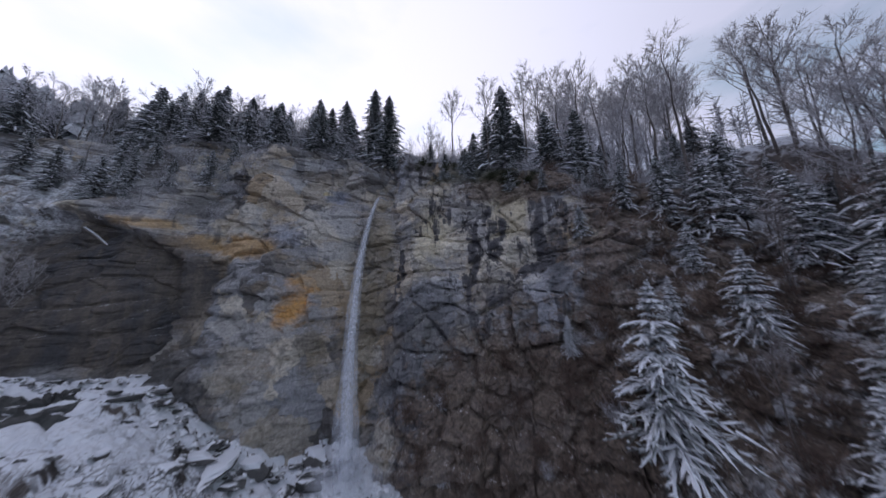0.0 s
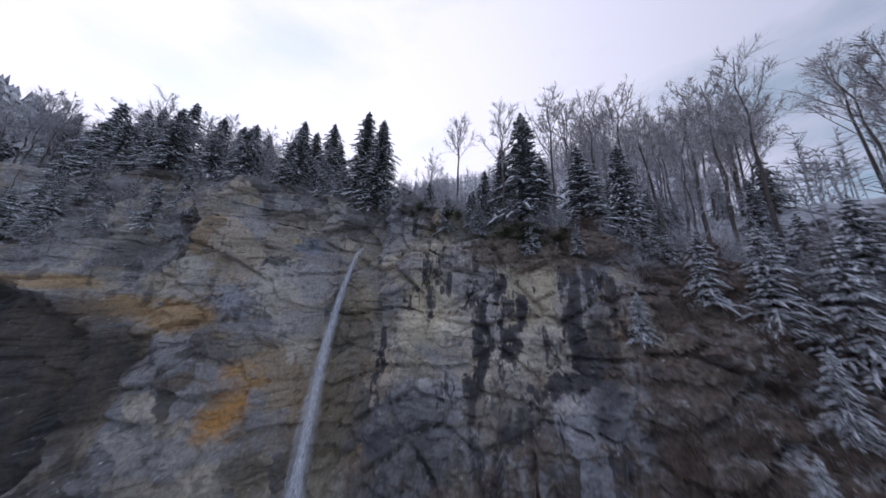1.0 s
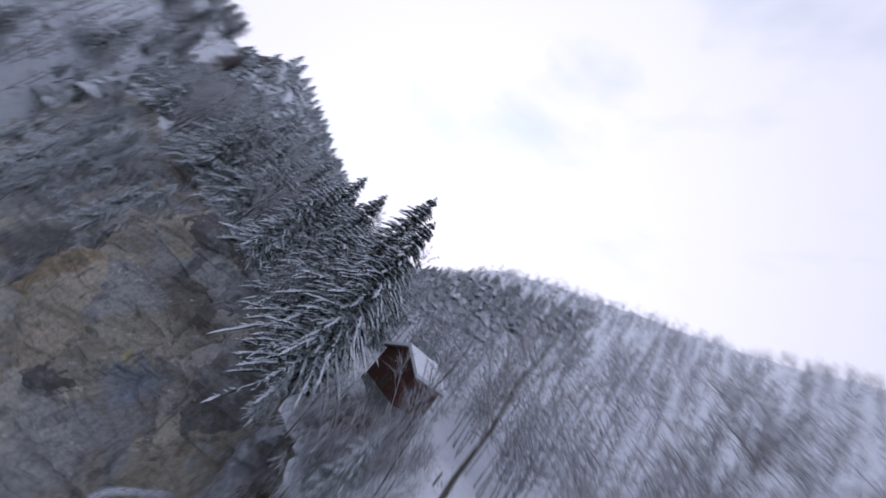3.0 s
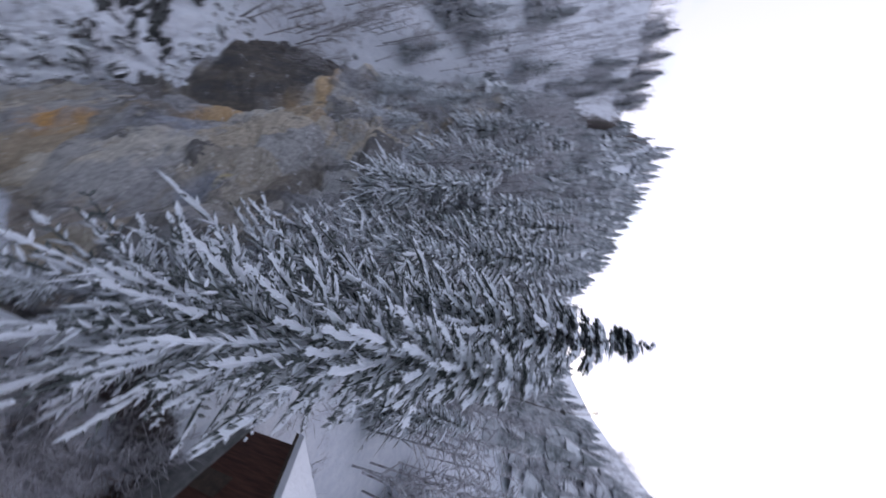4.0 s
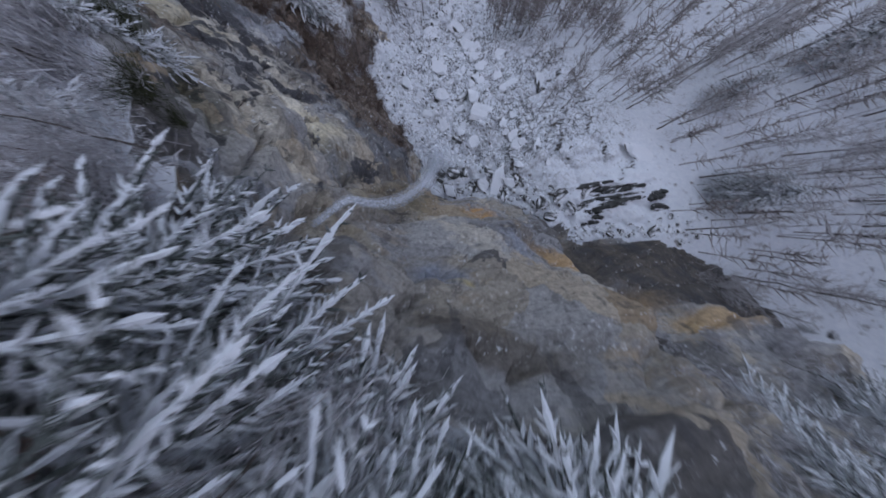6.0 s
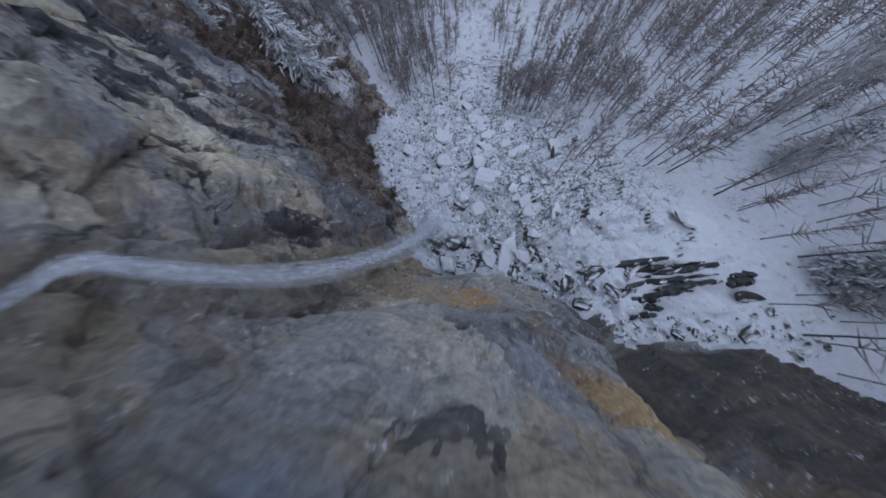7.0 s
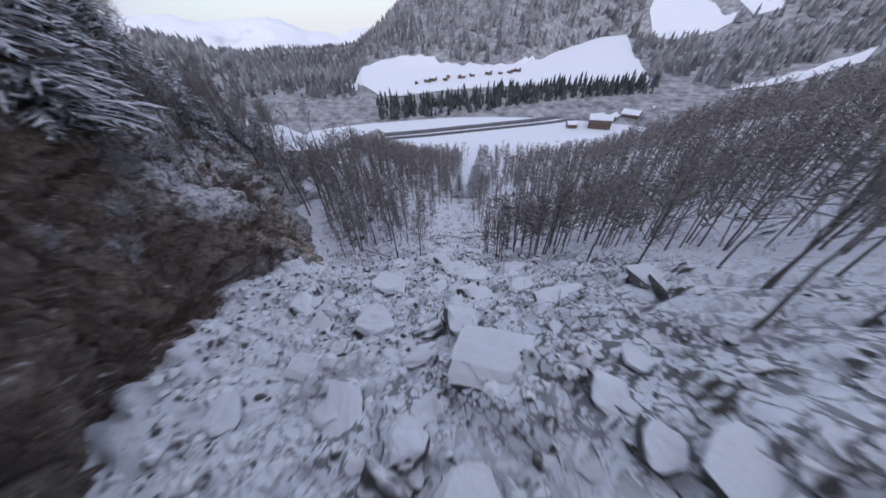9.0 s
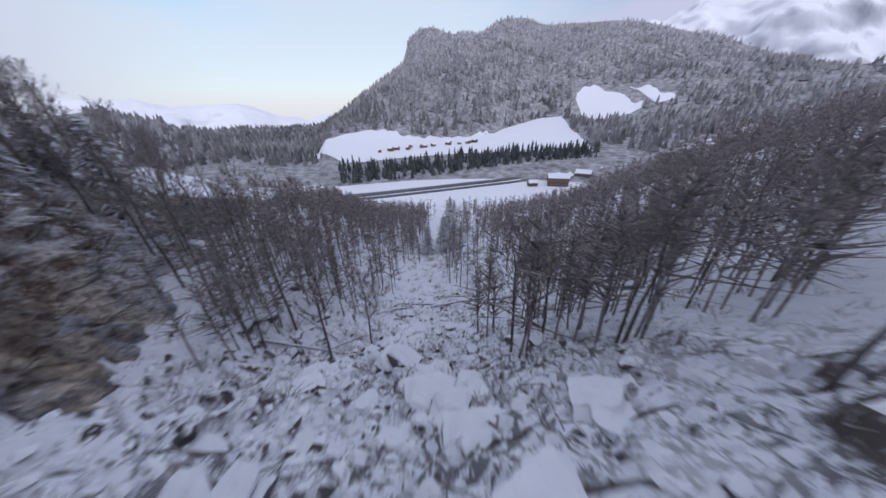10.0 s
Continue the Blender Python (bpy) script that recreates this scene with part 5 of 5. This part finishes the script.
for x, y, a, b, c, turn, i in [(-1, -9.5, 2.2, 1.8, 2.2, 0.4, 0), (-6.2, -20, 4.2, 1.7, 1.7, -1.0, 3), (6.5, -45.5, 3.4, 1.6, 1.4, -0.6, 1), (25.6, -40.5, 2.7, 2.1, 1.2, 0.2, 3), (18.5, -35.1, 2.4, 1.8, 1.3, 0.7, 0),
                               (30.8, -41.4, 2.6, 1.8, 1.1, 0.3, 3), (30.8, -19, 2.4, 1.6, 1.6, 0, 1), (21.6, -24, 2.2, 1.8, 2.0, 1, 2), (-20, -46, 3.6, 1.6, 1.8, 0.3, 3), (10, -28, 3.4, 2.8, 1.8, 0.5, 4),
                               (-4.7, -16.9, 2.0, 1.5, 1.6, 0, 2), (-9.4, -22.3, 3.4, 1.3, 1.1, 0.35, 3), (15, -30, 2.6, 2.0, 1.6, 0.2, 0), (24, -33, 1.8, 1.3, 1.0, 0.9, 4), (12, -40, 2.4, 1.8, 1.6, 1.4, 1)]:
    put_boulder(BOULDERS[i], x, y, (a, b, c), turn)
for x, y, a, b, c, turn in [(2.3, -13, 2.2, 1.7, 2.2, 0.3), (6.0, -43.8, 2.2, 0.6, 0.9, -0.6), (-16.5, -27, 2.0, 1.1, 0.9, -1.9), (-31, -41, 2.4, 1.0, 0.9, -2.3)]:
    put_boulder(SLABS[rt.randrange(3)], x, y, (a, b, c), turn, 0.25, 0.25, "bare dark rock slab breaking through the snow")
for i in range(215):
    u = 75 * rt.random() ** 0.9
    v = centre_v(u) + rt.gauss(4, 11)
    x, y = 3 + 0.73 * u - 0.68 * v, -15 - 0.68 * u - 0.73 * v
    if y > float(wall_y(x, ground_z(x, y))) - 3.5:
        continue
    s = 0.45 + 1.5 * rt.random() ** 2.2
    put_boulder(BOULDERS[rt.randrange(5)], x, y, (s * rt.uniform(0.8, 1.6), s, s * rt.uniform(0.6, 1.0)))

# small bare stones along the wall's foot, by the outcrop and the stream
for i in range(100):
    if i % 3:
        x = rt.uniform(-34, 6)
        y = float(wall_y(x, ground_z(x, -20.0))) - 2.0 - abs(rt.gauss(0, 4.5))
    else:
        u = rt.uniform(0, 70)
        v = centre_v(u) + rt.gauss(2, 6)
        x, y = 3 + 0.73 * u - 0.68 * v, -15 - 0.68 * u - 0.73 * v
    if y > float(wall_y(x, ground_z(x, y))) - 1.2:
        continue
    s = 0.35 + 0.9 * rt.random() ** 2
    put_boulder(SLABS[rt.randrange(3)], x, y, (s * rt.uniform(1, 2.2), s, s * 0.7), None, rt.uniform(-0.3, 0.3), 0.25, "bare dark stone in the snow at the cliff foot")


def outcrop(x, y, turn, length, count, seed):
    """Parallel steep ledges of dark bedrock with snow between them."""
    rng = np.random.default_rng(seed)
    root = tagged(new("rock_outcrop"), "dark layered bedrock ledges breaking through the snow", "rock outcrop")
    ca, sa = math.cos(turn), math.sin(turn)
    for k in range(count):
        off = (k - count / 2) * 1.05 + 0.25 * rng.normal()
        L = length * (0.55 + 0.5 * rng.random()) * (1 - 0.5 * abs(k - count / 2) / count)
        mid = rng.normal() * length * 0.12
        V, F, n = [], [], 16
        for i in range(n):
            s = -1 + 2 * i / (n - 1)
            t = mid + s * L / 2
            taper = (1 - abs(s) ** 3) * 0.9 + 0.1
            gap = 0.55 + 0.5 * float(vnoise(t * 0.8, k * 3.1, seed * 0.7))
            w, h = (0.30 + 0.75 * gap) * taper, (0.2 + 1.0 * gap) * taper
            bend = off + 0.35 * float(vnoise(t * 0.3, k * 1.7, 2.5))
            px_, py_ = x + ca * t - sa * bend, y + sa * t + ca * bend
            gz_ = float(ground_z(px_, py_))
            for q, hh in ((-w, -0.7), (-w * 0.7, h * 0.5), (-0.1 * w, h), (w * 0.25, h * 0.85), (w, -0.7)):
                V.append((px_ - sa * q + 0.06 * rng.normal(), py_ + ca * q + 0.06 * rng.normal(), gz_ + hh + 0.08 * rng.normal()))
        for i in range(n - 1):
            for j in range(4):
                F.append((i * 5 + j, i * 5 + j + 1, i * 5 + j + 6, i * 5 + j + 5))
        F.extend([(4, 3, 2, 1, 0), tuple((n - 1) * 5 + j for j in range(5))])
        child("ledge", V, F, M_SLAB, root)
    return root


outcrop(-23.8, -35.3, 1.11, 15, 6, 4)
outcrop(-25.5, -29.5, 1.0, 5, 3, 5)
outcrop(-28.5, -41.0, 1.15, 6, 2, 6)

V, F = [], []
rs = np.random.default_rng(33)
N = 6000
su = 85 * rs.random(N)
sv = np.interp(su, [0, 20, 40, 57, 75, 150], [0, -8, -14, -15, -4, 0]) + rs.normal(3, 13, N)
SX, SY = 3 + 0.73 * su - 0.68 * sv, -15 - 0.68 * su - 0.73 * sv
fx_ = rs.uniform(-40, 40, N)
fy_ = wall_y(fx_, ground_z(fx_, np.full(N, -20.0))) - 1.5 - np.abs(rs.normal(0, 3.5, N))
at_foot = np.arange(N) % 4 == 0
SX, SY = np.where(at_foot, fx_, SX), np.where(at_foot, fy_, SY)
SZ = ground_z(SX, SY)
for x, y, z in np.stack([SX, SY, SZ], -1)[SY < wall_y(SX, SZ) - 0.8]:
    s = 0.12 + 0.5 * rs.random() ** 3
    c = np.array([x, y, z + 0.12 * s])
    n = len(V)
    for k in range(6):
        a = 6.28 * k / 6
        V.append(c + s * np.array([math.cos(a) * rs.uniform(0.6, 1.4), math.sin(a) * rs.uniform(0.6, 1.4), rs.uniform(-0.3, 0.2)]))
    V.append(c + s * np.array([rs.normal() * 0.2, rs.normal() * 0.2, rs.uniform(0.5, 0.9)]))
    F.extend([(n + k, n + (k + 1) % 6, n + 6) for k in range(6)])
tagged(mesh_ob("scree", V, F, M_BOULDER), "loose dark stones and rubble in the snow", "rubble", kind="stuff")


# ---------------------------------------------------------------- fallen trunks
def fallen(p0, p1, r, label):
    p0, p1 = np.asarray(p0, float), np.asarray(p1, float)
    root = tagged(new("fallen_trunk"), label, "fallen tree", "fallen trunks")
    V, F = [], []
    mid = (p0 + p1) / 2 + (0.1, 0.1, 0.05)
    tube(V, F, p0, mid, r, r * 0.85, 8)
    tube(V, F, mid, p1, r * 0.85, r * 0.55, 8)
    n = len(V)
    F.extend([tuple(range(7, -1, -1)), tuple(range(n - 8, n))])
    child("trunk", V, F, M_BARK, root)
    V, F = [], []
    for a, b, ra, rb in ((p0, mid, r, r * 0.85), (mid, p1, r * 0.85, r * 0.55)):
        tube(V, F, a + (0, 0, ra * 0.55), b + (0, 0, rb * 0.55), ra * 0.8, rb * 0.8, 8)
    child("snow_cover", V, F, M_CAP, root, True, "ridge of snow")
    return root


fallen((-45.6, on_wall(-45.6, -8.3) - 0.1, -8.3), (-39.7, on_wall(-39.7, -12) - 0.1, -12.0), 0.35, "pale snow-covered trunk leaning on the dark rock")
for i in range(16):
    u = rt.uniform(40, 85)
    v = centre_v(u) + rt.uniform(-22, 18)
    x, y = 3 + 0.73 * u - 0.68 * v, -15 - 0.68 * u - 0.73 * v
    a, L = rt.random() * 6.28, rt.uniform(5, 13)
    x2, y2 = x + L * math.cos(a), y + L * math.sin(a)
    if math.hypot((x + x2) / 2 - 26, (y + y2) / 2 + 38) < 15:
        continue
    fallen((x, y, float(ground_z(x, y)) + 0.15), (x2, y2, float(ground_z(x2, y2)) + 0.2), rt.uniform(0.14, 0.26), "fallen tree trunk half buried in the snow")


# ---------------------------------------------------------------- waterfall
def make_water(name, lo, hi, scale):
    m, nd, ln, b = mat(name)
    n = tex(nd, ln, coords(nd, ln, scale), 1.5, 6, 0.65)
    b.inputs["Base Color"].default_value = (0.74, 0.79, 0.88, 1)
    b.inputs["Roughness"].default_value = 0.5
    ln.new(ramp(nd, ln, n, (0.36, lo), (0.64, hi)), b.inputs["Alpha"])
    return m


def fall_at(d):
    if d < 0:
        return np.array([1.4, 1.3 - 1.2 * d, 0.2 - 0.1 * d])
    fade = math.exp(-d / 6.0)
    return np.array([-1.2 + 2.6 * fade + 0.04 * d + 0.0032 * d * d, 2.0 - 0.7 * fade - 0.30 * d, 0.2 - d])


def jet(grow, start, drop, sides, seed):
    V, F, n = [], [], 60
    for i in range(n + 1):
        d = -3.0 + (drop + 3.0) * i / n
        c = fall_at(d)
        r = start + grow * max(d, 0) / drop
        for k in range(sides):
            t = 6.2832 * k / sides
            rr = r * (1 + 0.35 * float(vnoise(k * 0.8, d * 0.12, seed)))
            V.append(c + (rr * math.cos(t), rr * 0.8 * math.sin(t), 0))
    for i in range(n):
        for k in range(sides):
            F.append((i * sides + k, i * sides + (k + 1) % sides, (i + 1) * sides + (k + 1) % sides, (i + 1) * sides + k))
    return V, F


fall_root = tagged(new("waterfall"), "thin white waterfall plunging free over the limestone cliff", "waterfall", kind="structure")
child("water_core", *jet(0.75, 0.28, 47, 12, 3.0), make_water("falling_water", 0.05, 0.62, (3.4, 3.4, 0.10)), fall_root, True)
child("water_veil", *jet(1.7, 0.4, 48, 16, 9.0), make_water("water_veil", 0.0, 0.36, (2.6, 2.6, 0.12)), fall_root, True)
foot = fall_at(47.5)
for i, (r, h) in enumerate(((2.4, 5.0), (3.6, 4.0), (5.0, 2.8))):
    V, F = [], []
    for a in range(9):
        for k in range(18):
            t, f = 6.2832 * k / 18, a / 8
            rr = r * math.sqrt(max(0.0, 1 - f * f)) * (1 + 0.25 * float(vnoise(k * 0.7, a * 0.6, i + 2.5)))
            V.append(foot + (rr * math.cos(t) , rr * math.sin(t), h * f - 0.6))
    for a in range(8):
        for k in range(18):
            F.append((a * 18 + k, a * 18 + (k + 1) % 18, (a + 1) * 18 + (k + 1) % 18, (a + 1) * 18 + k))
    child("spray", V, F, make_water("spray", 0.0, 0.22, (0.5, 0.5, 0.5)), fall_root, True)
